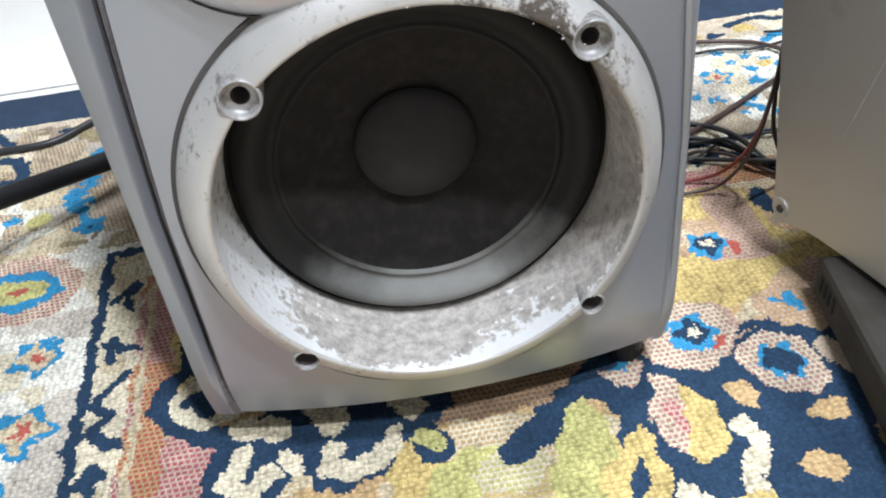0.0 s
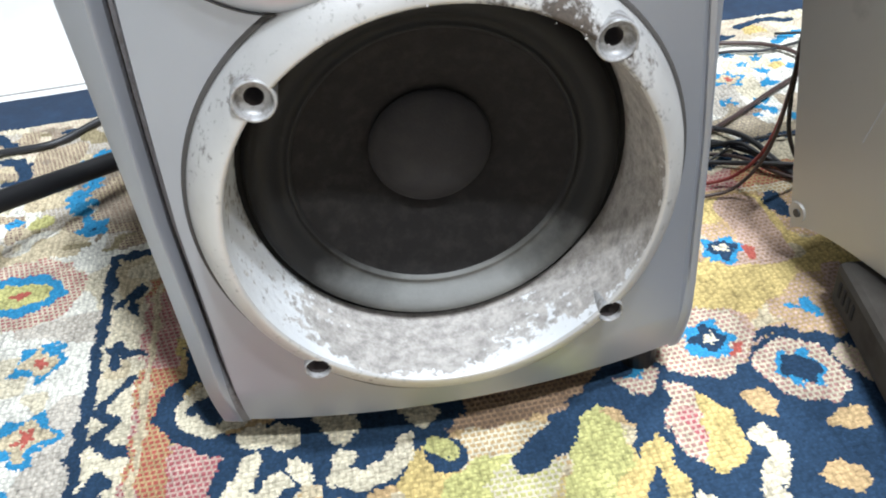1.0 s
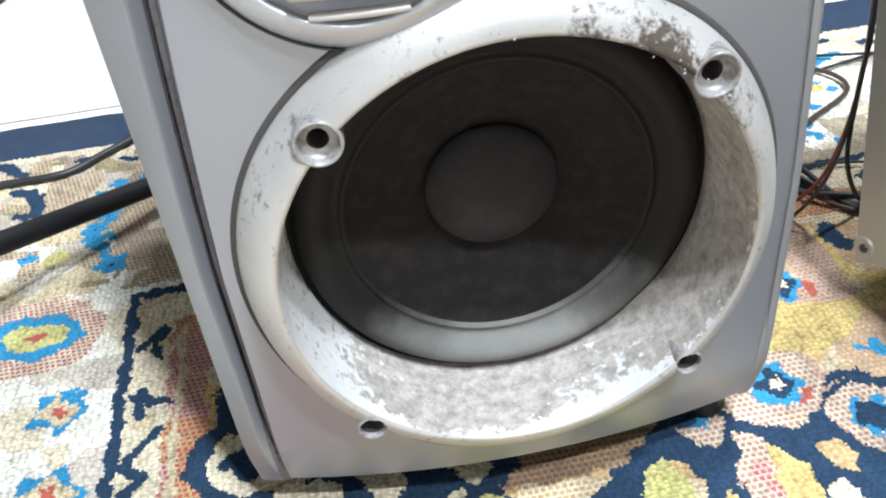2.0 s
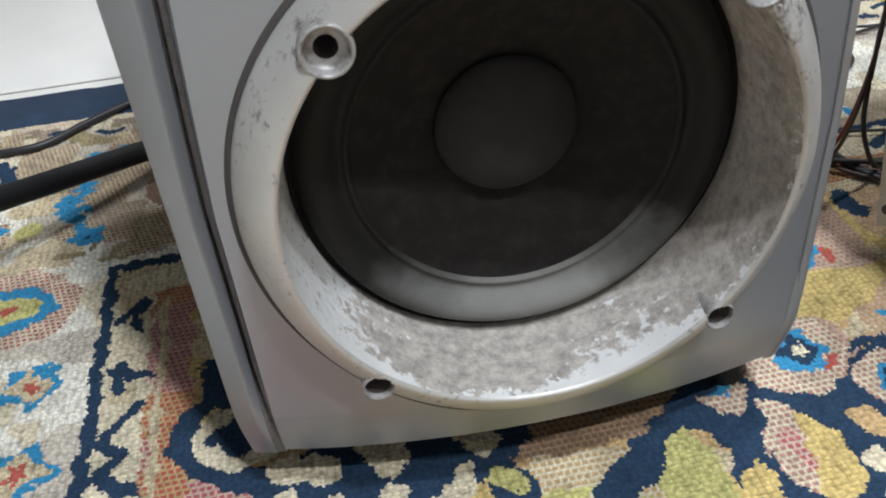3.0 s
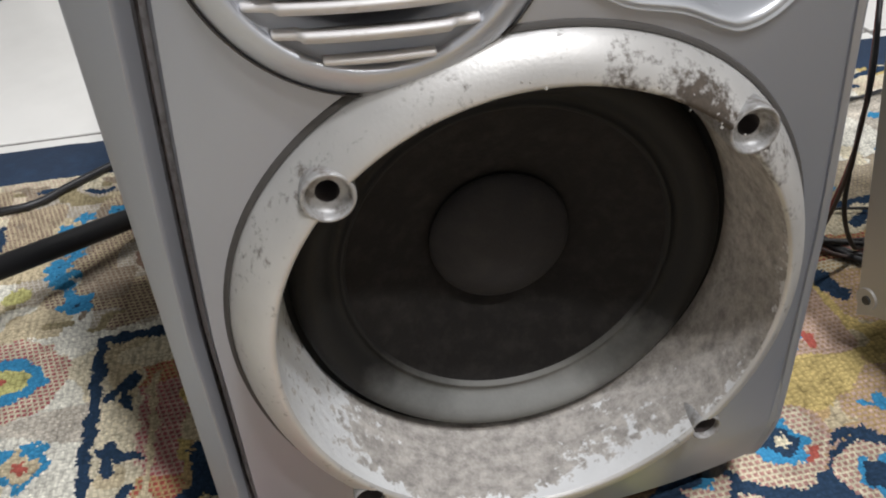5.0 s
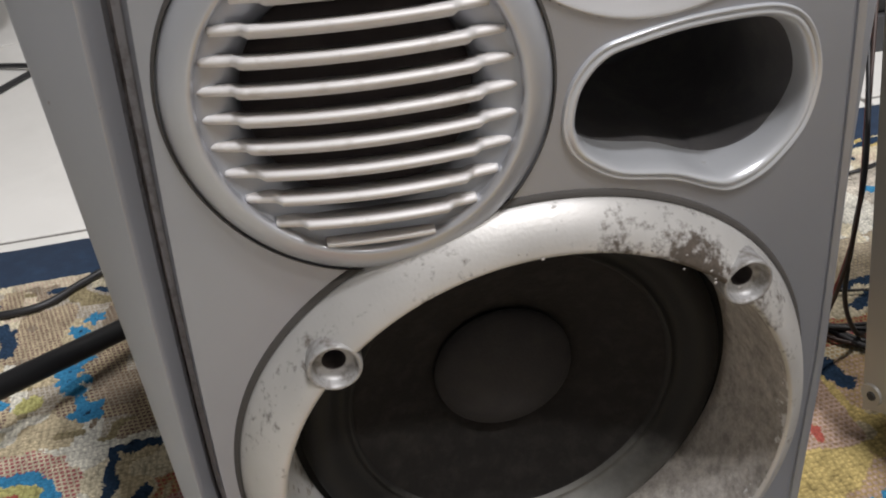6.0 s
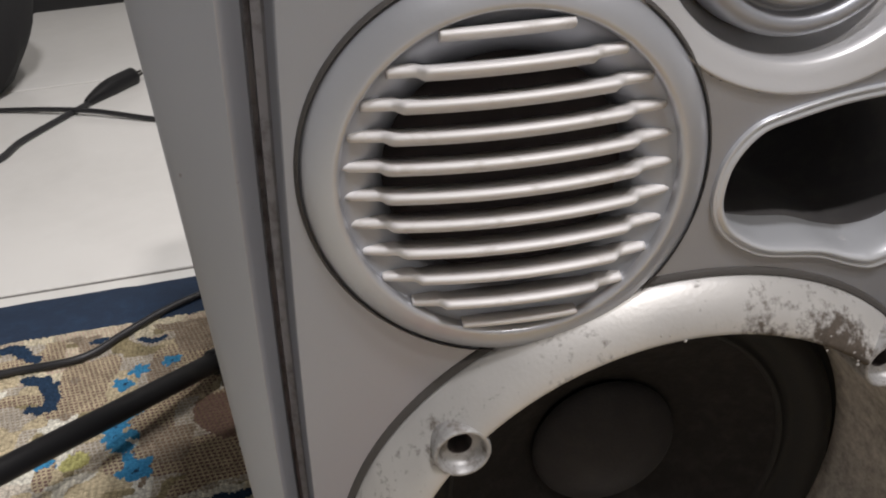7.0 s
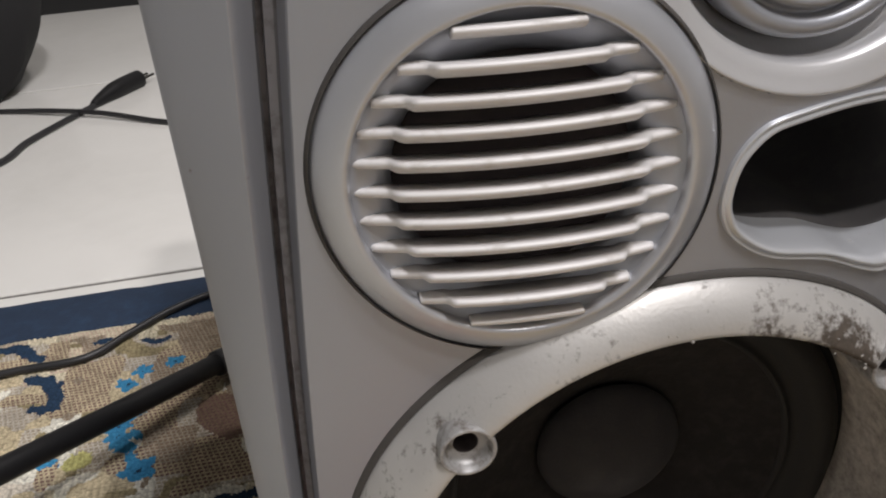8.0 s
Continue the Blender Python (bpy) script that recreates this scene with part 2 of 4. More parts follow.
def lathe(profile, cx, cz, bend=None, segs=128, cap=False):
    """Turn (radius, depth) round an axis along y. bend(x, z, depth) gives y."""
    bm = bmesh.new()
    rings = []
    for r, y in profile:
        ring = []
        for i in range(segs):
            a = 2 * math.pi * i / segs
            x, z = cx + r * math.cos(a), cz + r * math.sin(a)
            ring.append((x, bend(x, z, y) if bend else y, z))
        rings.append(ring)
    loops(bm, rings, cap_end=cap)
    return bm


def smooth_path(points, steps=8, closed=False):
    """Catmull-Rom through points."""
    pts = [Vector(p) for p in points]
    n = len(pts)
    out = []
    for i in range(n if closed else n - 1):
        p0, p1, p2, p3 = (pts[(i + k) % n] if closed else pts[min(max(i + k, 0), n - 1)] for k in (-1, 0, 1, 2))
        for s in range(steps):
            t = s / steps
            out.append(0.5 * ((2 * p1) + (p2 - p0) * t + (2 * p0 - 5 * p1 + 4 * p2 - p3) * t * t + (3 * p1 - p0 - 3 * p2 + p3) * t ** 3))
    if not closed:
        out.append(pts[-1])
    return out


def tube(points, radius, segs=12, steps=8, taper=None):
    bm = bmesh.new()
    path = smooth_path(points, steps)
    rings = []
    for i, p in enumerate(path):
        d = (path[min(i + 1, len(path) - 1)] - path[max(i - 1, 0)]).normalized()
        side = d.cross(Vector((0, 0, 1)))
        side = side.normalized() if side.length > 1e-4 else Vector((1, 0, 0))
        up = side.cross(d).normalized()
        r = radius * (taper(i / (len(path) - 1)) if taper else 1)
        rings.append([p + (side * math.cos(2 * math.pi * k / segs) + up * math.sin(2 * math.pi * k / segs)) * r for k in range(segs)])
    vs = loops(bm, rings)
    bm.faces.new(vs[0])
    bm.faces.new(vs[-1])
    bmesh.ops.recalc_face_normals(bm, faces=bm.faces)
    return bm


# ---------------------------------------------------------------- the room
def room():
    x0, x1, y0, y1 = -0.74 - 3 * 0.6625, -0.74 + 6 * 0.6625, 0.606 - 5 * 0.77, 0.606 + 2 * 0.77
    bm = bmesh.new()
    box(bm, (x0, y0, -0.06), (x1, y1, -0.0068))
    floor = part("floor", bm, grout_mat, None, smooth=False)
    tagged(floor, "white glazed tile floor with thin grey grout", "floor", kind="structure")
    xs = [x0 + 0.6625 * k for k in range(9)]
    ys = [y0 + 0.77 * k for k in range(7)]
    shared = None
    g = 0.003
    for x in xs:
        for y in ys:
            if shared is None:
                bm = bmesh.new()
                box(bm, (-0.33125 + g, -0.385 + g, -0.014), (0.33125 - g, 0.385 - g, -0.005), 0.0015)
                t = part("tile", bm, tile_mat, floor, smooth=False)
                shared = t.data
            else:
                t = new("tile", shared)
                t.parent = floor
            t.location = Vector((x + 0.33125, y + 0.385, 0)) * S
    for name, lo, hi in (("wall_north", (x0 - 0.15, y1, -0.06), (x1 + 0.15, y1 + 0.15, 3.1)), ("wall_south", (x0 - 0.15, y0 - 0.15, -0.06), (x1 + 0.15, y0, 3.1)),
                         ("wall_west", (x0 - 0.15, y0, -0.06), (x0, y1, 3.1)), ("wall_east", (x1, y0, -0.06), (x1 + 0.15, y1, 3.1))):
        bm = bmesh.new()
        box(bm, lo, hi)
        tagged(part(name, bm, wall_mat, None, smooth=False), "plain white painted room wall", "wall", kind="structure")
    bm = bmesh.new()
    box(bm, (x0 - 0.15, y0 - 0.15, 3.1), (x1 + 0.15, y1 + 0.15, 3.2))
    tagged(part("ceiling", bm, wall_mat, None, smooth=False), "plain white ceiling", "ceiling", kind="structure")
    bm = bmesh.new()
    box(bm, (x0, 2.075, -0.008), (x1, y1, 0.16), 0.006)
    tagged(part("baseboard", bm, base_mat, None, smooth=False), "black skirting along the tiled floor", "baseboard", kind="structure")


room()

# ---------------------------------------------------------------- the loudspeaker
RING = (-0.0005, 0.1685)
GRILLE = (-0.0508, 0.326)
HORN = (0.036, 0.391)
PLATE = (0.0405, 0.4025)
TOP, BOTTOM = 0.474, 0.0295


def curl(z):
    low = max(0.0, (0.062 - z) / 0.0325)
    high = max(0.0, (z - (TOP - 0.05)) / 0.05)
    return 0.0085 * low ** 1.4 + 0.03 * high ** 1.6


def front_y(x, z):
    return 0.004 + 0.9 * x * x + curl(z)


def seam_x(z):
    v = z - 0.17
    return 0.1240 - (0.05 * v + 0.17 * v * v if v > 0 else 0.0)


def cheek_x(z):
    v = z - 0.17
    return 0.1338 - (0.034 * v + 0.13 * v * v if v > 0 else -0.013 * v)


def port_outline():
    """The bean-shaped mouth of the bass port."""
    ctrl = [(0.010, 0.311), (0.013, 0.322), (0.021, 0.3305), (0.032, 0.3335), (0.049, 0.3358), (0.068, 0.3362), (0.081, 0.3345), (0.090, 0.329), (0.096, 0.318),
            (0.098, 0.306), (0.0945, 0.291), (0.083, 0.2785), (0.071, 0.274), (0.062, 0.2762), (0.048, 0.2828), (0.028, 0.2877), (0.016, 0.2955), (0.011, 0.303)]
    return [(p.x + 0.07 * max(0.0, p.x - 0.05), p.z - 0.02 * max(0.0, p.x - 0.05)) for p in smooth_path([(x, 0, z) for x, z in ctrl], 5, True)]


def inside(x, z, poly):
    hit = False
    for (x1, z1), (x2, z2) in zip(poly, poly[1:] + poly[:1]):
        if (z1 > z) != (z2 > z) and x < (x2 - x1) * (z - z1) / (z2 - z1) + x1:
            hit = not hit
    return hit


def speaker():
    sp = thing("loudspeaker", (0, 0.12, 0), "silver plastic-fronted loudspeaker with worn dusty woofer ring, standing on the rug", "loudspeaker")
    # cabinet behind the moulded front
    bm = bmesh.new()
    box(bm, (-0.1425, 0.118, 0.0295), (0.1395, 0.34, TOP - 0.004), 0.004)
    cab = part("cabinet", bm, vinyl, sp, "dark grey vinyl box", smooth=False)
    # curved front panel with its openings
    outline = port_outline()
    pc = (sum(p[0] for p in outline) / len(outline), sum(p[1] for p in outline) / len(outline))
    shrunk = [(pc[0] + (x - pc[0]) * 0.982, pc[1] + (z - pc[1]) * 0.982) for x, z in outline]
    bm = bmesh.new()
    nx, nz = 150, 260
    grid = []
    for j in range(nz + 1):
        z = BOTTOM + (TOP - BOTTOM) * j / nz
        row = []
        for i in range(nx + 1):
            x = seam_x(z) * (2 * i / nx - 1)
            row.append(bm.verts.new((x, front_y(x, z), z)))
        grid.append(row)
    for j in range(nz):
        for i in range(nx):
            q = (grid[j][i], grid[j][i + 1], grid[j + 1][i + 1], grid[j + 1][i])
            x, z = sum(v.co.x for v in q) / 4, sum(v.co.z for v in q) / 4
            if math.hypot(x - RING[0], z - RING[1]) < 0.112 or math.hypot(x - GRILLE[0], z - GRILLE[1]) < 0.053:
                continue
            if math.hypot(x - PLATE[0], z - PLATE[1]) < 0.0640 or inside(x, z, shrunk):
                continue
            bm.faces.new(q)
    # returned lower and upper edges
    for row, dz in ((grid[0], 0.0), (grid[-1], 0.0)):
        back = [bm.verts.new((v.co.x, 0.12, v.co.z + dz)) for v in row]
        for i in range(nx):
            bm.faces.new((row[i], row[i + 1], back[i + 1], back[i]))
    bmesh.ops.delete(bm, geom=[v for v in bm.verts if not v.link_faces], context="VERTS")
    bmesh.ops.recalc_face_normals(bm, faces=bm.faces)
    panel = sharpen(part("front_panel", bm, silver, sp))
    # side cheeks with a grimy groove, its shade put into darker paint
    for s in (-1, 1):
        bm, gm, pm = bmesh.new(), bmesh.new(), bmesh.new()
        rows, grows, prows = [], [], []
        for j in range(101):
            z = BOTTOM - 0.0045 + (TOP - BOTTOM + 0.0065) * j / 100
            g = seam_x(z)
            y = front_y(g, z)
            low = max(0.0, (0.050 - z) / 0.03)
            xo = (0.1450 if s < 0 else 0.1400) - 0.007 * low ** 2
            yo = (0.036 if s < 0 else 0.044) + 0.35 * curl(z) - 0.010 * low ** 2
            e = cheek_x(z) - (0.0 if s < 0 else 0.028 * max(0.0, z - 0.08))
            w = e - g
            k = 1.0 if s < 0 else 0.3
            # the groove runs out towards the foot
            k *= min(1.0, max(0.10, (z - 0.034) / 0.06))
            q = min(1.0, max(0.15, (z - 0.036) / 0.05))
            sec = [(g + 0.60 * w, y + 0.0004 + 0.0088 * k), (g + 0.70 * w, y + 0.0006 + 0.0068 * k), (e - 0.14 * w, y + 0.0016 + 0.0022 * k), (e - 0.03 * w, y + 0.0020 + 0.0003 * k), (e, y + 0.0022)]
            for j2 in range(1, 9):
                u = j2 / 8
                sec.append((e + (xo - e) * (1 - (1 - u) ** 1.35), y + 0.0022 + (yo - y - 0.0022) * u))
            sec += [(xo + 0.0004, yo + 0.004), (xo + 0.0002, yo + 0.012), (xo - 0.001, 0.125)]
            rows.append([(s * a, b, z) for a, b in sec])
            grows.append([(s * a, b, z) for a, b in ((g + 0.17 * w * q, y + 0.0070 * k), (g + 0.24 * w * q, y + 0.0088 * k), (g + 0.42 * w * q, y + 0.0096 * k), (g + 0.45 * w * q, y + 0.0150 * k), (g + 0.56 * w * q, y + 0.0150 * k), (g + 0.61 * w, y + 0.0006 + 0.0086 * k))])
            prows.append([(s * a, b, z) for a, b in ((g - 0.0003, y + 0.0001), (g + 0.025 * w * q, y + 0.0006 * k), (g + 0.06 * w * q, y + 0.0022 * k), (g + 0.12 * w * q, y + 0.0050 * k), (g + 0.18 * w * q, y + 0.0072 * k))])
        vs = loops(bm, rows, closed=False)
        for end in (0, -1):
            bm.faces.new(vs[end])
        sharpen(part("side_cheek", bm, silver, sp), 40)
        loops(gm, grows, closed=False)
        loops(pm, prows, closed=False)
        part("panel_return", pm, silver, sp)
        part("groove", gm, grime_shade_mat if s < 0 else silver, sp, "grimy groove with shade in its dark paint" if s < 0 else "", smooth=s > 0)
    # woofer ring: a cone that rises from the panel to its inner edge
    def bend(x, z, y):
        r = math.hypot(x - RING[0], z - RING[1])
        u = min(1.0, max(0.0, (0.1160 - r) / 0.0165))
        u = 1 - (1 - u) ** 2
        return (front_y(x, z) - 0.0008) * (1 - u) - 0.0068 * u + y
    sockets = ((-0.0725, 0.2405), (0.0735, 0.2425), (-0.0744, 0.0916), (0.0757, 0.0955))

    def pierce(bm):
        """Open the skin where the peg sockets stand."""
        gone = []
        for f in bm.faces:
            c = f.calc_center_median()
            if c.y < 0.02 and any(math.hypot(c.x - hx, c.z - hz) < (0.0084 if hz > 0.15 else 0.0062) for hx, hz in sockets):
                gone.append(f)
        bmesh.ops.delete(bm, geom=gone, context="FACES")
        return bm

    prof = [(0.1158, 0.022), (0.1160, 0.0025), (0.1156, 0.0006), (0.1145, -0.0001)]
    prof += [(0.1145 - 0.0010 * k, -0.0002) for k in range(1, 15)] + [(0.1000, 0.0002), (0.0993, 0.0012)]
    ring = part("woofer_ring", pierce(lathe(prof, *RING, bend, 480)), silver_worn, sp, "worn silver ring with flaked dirty paint")
    prof = [(0.0994 - 0.0030 * k / 26, 0.0010 + 0.047 * k / 26) for k in range(27)]
    part("ring_bevel", pierce(lathe(prof, *RING, lambda x, z, y: y - 0.0068, 480)), dust_bevel, ring, "sloping inner wall thick with dust")
    bm = lathe([(0.1158, 0.0008), (0.1172, 0.0012), (0.1181, 0.0024), (0.1156, 0.006)], *RING, lambda x, z, y: front_y(x, z) - 0.0022 - 0.0008 * min(1.0, max(0.0, (0.10 - z) / 0.04)) + y, 160)
    part("seam", bm, seam_mat, ring, "dark seam round the ring")
    # a black channel stands in for the shaded gap round the surround
    bm = lathe([(0.0972, 0.0402), (0.0958, 0.0450), (0.0936, 0.0452), (0.0926, 0.0400)], *RING, None, 160)
    part("shadow_gap", bm, black_mat, sp, "gap round the surround, its shade painted black")
    bm = lathe([(0.0932, 0.0412), (0.0921, 0.0375), (0.0897, 0.0345), (0.0862, 0.0333), (0.0830, 0.0340), (0.0800, 0.0365), (0.0775, 0.0400), (0.0762, 0.0415), (0.0748, 0.0420), (0.0732, 0.0419), (0.0724, 0.0408), (0.0714, 0.0408), (0.0702, 0.0430)], *RING, None, 160)
    part("surround", bm, rubber, sp, "black rubber roll grey with dust and a painted lit lower arc")
    bm = lathe([(0.0706, 0.0428), (0.0690, 0.0446), (0.060, 0.0490), (0.046, 0.0560), (0.036, 0.0608), (0.0305, 0.0635)], *RING, None, 128)
    part("cone", bm, cone_mat, sp, "matt black paper cone")
    bm = lathe([(0.0318, 0.0605), (0.0312, 0.0580), (0.0285, 0.0555), (0.024, 0.0525), (0.017, 0.0495), (0.009, 0.0478), (0.002, 0.0474)], *RING, None, 96, cap=True)
    part("dust_cap", bm, cap_mat, sp, "charcoal domed cap with a small dent")
    # grille-peg sockets
    for hx, hz in sockets:
        k = 0.97 if hz > 0.15 else 0.72
        y0 = -0.0069 if hz > 0.15 else -0.0066
        prof = [(0.0096, 0.042), (0.0096, 0.0018), (0.0095, 0.0006), (0.0091, 0.0), (0.0085, 0.0), (0.0080, 0.0006), (0.0075, 0.0024), (0.0068, 0.0042), (0.0054, 0.0048), (0.0042, 0.0052)]
        hole = [(0.0044, 0.0051), (0.0040, 0.0070), (0.0036, 0.0210)]
        if hz < 0.15:
            prof = [(0.0096, 0.042), (0.0096, 0.0012), (0.0093, 0.0002), (0.0088, 0.0), (0.0083, 0.0007), (0.0079, 0.0032)]
            hole = [(0.0081, 0.0029), (0.0074, 0.0056), (0.0050, 0.0075), (0.0048, 0.0180)]
        boss = part("peg_socket", lathe([(r * k, y0 + y) for r, y in prof], hx, hz, None, 48), socket_mat, ring, "dirty silver socket for a grille peg")
        bm = lathe([(r * k, y0 + y) for r, y in hole], hx, hz, None, 32, cap=True)
        part("socket_hole", bm, lint_dark, boss, "dark round hole")
    rng = random.Random(5)
    for k in range(14):
        a = radians(rng.gauss(58, 16))
        r = rng.uniform(0.0985, 0.104)
        x, z = RING[0] + r * math.cos(a), RING[1] + r * math.sin(a)
        y = bend(x, z, 0) - 0.0003
        bm = bmesh.new()
        bmesh.ops.create_icosphere(bm, subdivisions=2, radius=rng.uniform(0.0003, 0.0006))
        for v in bm.verts:
            v.co *= 1 + 0.7 * noise.noise(v.co * 1800 + Vector((k, 0, 0)))
            v.co.y *= 0.6
        bmesh.ops.translate(bm, vec=(x, y, z), verts=bm.verts)
        part("lint", bm, lint_mat, ring, "pale fleck of lint")
    midrange(sp)
    port(sp, outline, pc)
    horn(sp)
    for fx, fy in ((-0.108, 0.080), (0.114, 0.048), (-0.112, 0.30), (0.112, 0.30)):
        bm = bmesh.new()
        r = bmesh.ops.create_cone(bm, cap_ends=True, segments=20, radius1=0.011, radius2=0.013, depth=0.033)
        bmesh.ops.translate(bm, vec=(fx, fy, 0.0155), verts=r["verts"])
        part("foot", bm, black_plastic, sp, "small black foot", smooth=False)
    return sp


def midrange(sp):
    cx, cz = GRILLE
    bend = lambda x, z, y: y + front_y(x, z) - 0.0010
    bm = lathe([(0.0576, 0.016), (0.0577, 0.0024), (0.0573, 0.0004), (0.0562, -0.0014), (0.0545, -0.0032), (0.0525, -0.0045), (0.0507, -0.0053), (0.0490, -0.0057), (0.0478, -0.0058), (0.0470, -0.0048), (0.0467, -0.0030)], cx, cz, bend, 128)
    frame_ob = part("midrange_ring", bm, silver_light, sp, "smooth silver ring round the slats")
    bm = lathe([(0.0575, 0.0010), (0.0581, 0.0014), (0.0587, 0.0026), (0.0572, 0.006)], cx, cz, lambda x, z, y: front_y(x, z) - 0.0029 + y, 128)
    part("seam", bm, seam_mat, frame_ob, "dark seam round the ring")
    bm = lathe([(0.0470, -0.0036), (0.0465, -0.0024), (0.0440, -0.0014), (0.0400, 0.0000), (0.0370, 0.0013), (0.0350, 0.0032), (0.0343, 0.0085)], cx, cz, bend, 96)
    part("grille_dish", bm, silver, frame_ob, "dusty shallow dish")
    bm = lathe([(0.0350, 0.0082), (0.020, 0.0092), (0.001, 0.0096)], cx, cz, bend, 64, cap=True)
    part("grille_back", bm, lint_dark, frame_ob, "black space behind the slats")
    for k in range(-5, 6):
        dz = 0.0086 * k
        half = math.sqrt(max(0.0462 ** 2 - dz * dz, 0.0002))
        inner = math.sqrt(max(0.0352 ** 2 - 0.62 * dz * dz, 0)) if abs(k) < 5 else 0
        bm = bmesh.new()
        rings = []
        n = 72
        for i in range(n + 1):
            u = -1 + 2 * i / n
            x = cx + u * half
            bow = -0.0075 * (1 - (u * half / 0.046) ** 2)
            y = front_y(x, cz) - 0.0055 + 0.75 * bow
            # the ends step back and drop where a slat meets the dish
            end = min(1.0, max(0.0, (abs(u * half) - inner + 0.0012) / 0.0024)) if inner else 1.0
            end = end * end * (3 - 2 * end)
            y += (0.0030 if inner else 0.0036) * end
            z = cz + dz - 0.0006 * end
            h, d = (0.0014 + 0.0002 * end, 0.0115 - 0.004 * end) if inner else (0.0014, 0.0050)
            fall = 0.0016 * (1 - end) if inner else 0.0
            low = 0.0014 * (1 - 0.7 * end) if inner else 0.0008
            # a fin with a rounded nose, undercut below and falling towards its back
            rings.append([(x, y + 0.0030, z - h - low), (x, y + 0.0006, z - h * 0.7), (x, y - 0.0005, z), (x, y - 0.0003, z + h * 0.6), (x, y + 0.0006, z + h), (x, y + 0.0022, z + h * 1.1 - 0.15 * fall), (x, y + 0.5 * d, z + h - 0.5 * fall),
                          (x, y + d, z + h * 0.6 - fall), (x, y + d, z - h - low)])
        vs = loops(bm, rings)
        bm.faces.new(vs[0])
        bm.faces.new(vs[-1])
        bmesh.ops.recalc_face_normals(bm, faces=bm.faces)
        part("slat", bm, slat_mat, frame_ob)


def port(sp, outline, pc):
    def loop(scale, depth, lift=0.0):
        out = []
        for x, z in outline:
            px, pz = pc[0] + (x - pc[0]) * scale, pc[1] + (z - pc[1]) * (scale - (1 - scale) * 0.55) + lift
            # the silver throat runs deep along its floor and stays shallow elsewhere
            deep = min(1.0, max(0.0, (pc[1] - 0.004 - z) / 0.016)) * min(1.0, max(0.25, (0.098 - x) / 0.03))
            reach = depth if depth < 0.004 else 0.004 + (depth - 0.004) * (0.22 + 0.78 * deep) if depth < 0.03 else depth
            out.append((px, front_y(x, z) + reach, pz))
        return out
    bm = bmesh.new()
    loops(bm, [loop(1.022, 0.002), loop(1.014, -0.0012), loop(1.002, -0.0017), loop(0.990, -0.0006), loop(0.980, -0.0008), loop(0.960, -0.0017), loop(0.942, -0.0014), loop(0.924, -0.0002),
               loop(0.910, 0.0020), loop(0.903, 0.0050), loop(0.900, 0.0090), loop(0.896, 0.0200)])
    rim = part("port_rim", bm, silver_gloss, sp, "glossy silver rolled lip of the port")
    bm = bmesh.new()
    loops(bm, [loop(0.897, 0.0198), loop(0.88, 0.055), loop(0.85, 0.12)], cap_end=True)
    part("port_tunnel", bm, port_mat, rim, "dark port opening")


def horn(sp):
    cx, cz = HORN
    bend = lambda x, z, y: y + 0.0065 + 0.5 * x * x
    # a shallow bowl that falls from the panel to the tweeter
    bm = bmesh.new()
    rings = []
    for u, y in ((-0.045, 0.006), (-0.042, -0.0004), (-0.03, -0.0010), (0.0, -0.0012), (0.04, -0.0010), (0.10, -0.0004), (0.3, 0.0012), (0.52, 0.0030), (0.58, 0.0040), (0.62, 0.0064), (0.66, 0.0110), (0.80, 0.0150), (1.0, 0.0180), (1.01, 0.0240)):
        r, px, pz = 0.0640 + (0.0385 - 0.0640) * u, PLATE[0] + (cx - PLATE[0]) * u, PLATE[1] + (cz - PLATE[1]) * u
        loop = []
        for k in range(144):
            a = 2 * math.pi * k / 144
            x, z = px + r * math.cos(a), pz + r * math.sin(a)
            loop.append((x, y + front_y(x, min(z, TOP)) * (1 - max(u, 0)) + 0.003 * max(u, 0), z))
        rings.append(loop)
    loops(bm, rings)
    plate = part("tweeter_plate", bm, silver_pale, sp, "pale silver shallow bowl")
    bm = lathe([(0.0412, 0.0135), (0.0390, 0.0140), (0.0382, 0.0120)], cx, cz, bend, 96)
    part("seam", bm, seam_mat, plate, "black gap")
    bm = lathe([(0.0386, 0.016), (0.0385, 0.0060), (0.0378, 0.0034), (0.0360, 0.0018), (0.0336, 0.0014), (0.0322, 0.0026), (0.0316, 0.0054), (0.0306, 0.0060), (0.0298, 0.0030), (0.0286, 0.0010), (0.0266, 0.0014), (0.0250, 0.0040), (0.0235, 0.0100), (0.0180, 0.0150)], cx, cz, bend, 96)
    part("tweeter_ring", bm, silver, plate)
    bm = lathe([(0.0190, 0.0150), (0.0150, 0.0110), (0.008, 0.0085), (0.001, 0.0080)], cx, cz, bend, 64, cap=True)
    part("tweeter_dome", bm, cap_mat, plate, "dark domed tweeter")


speaker()


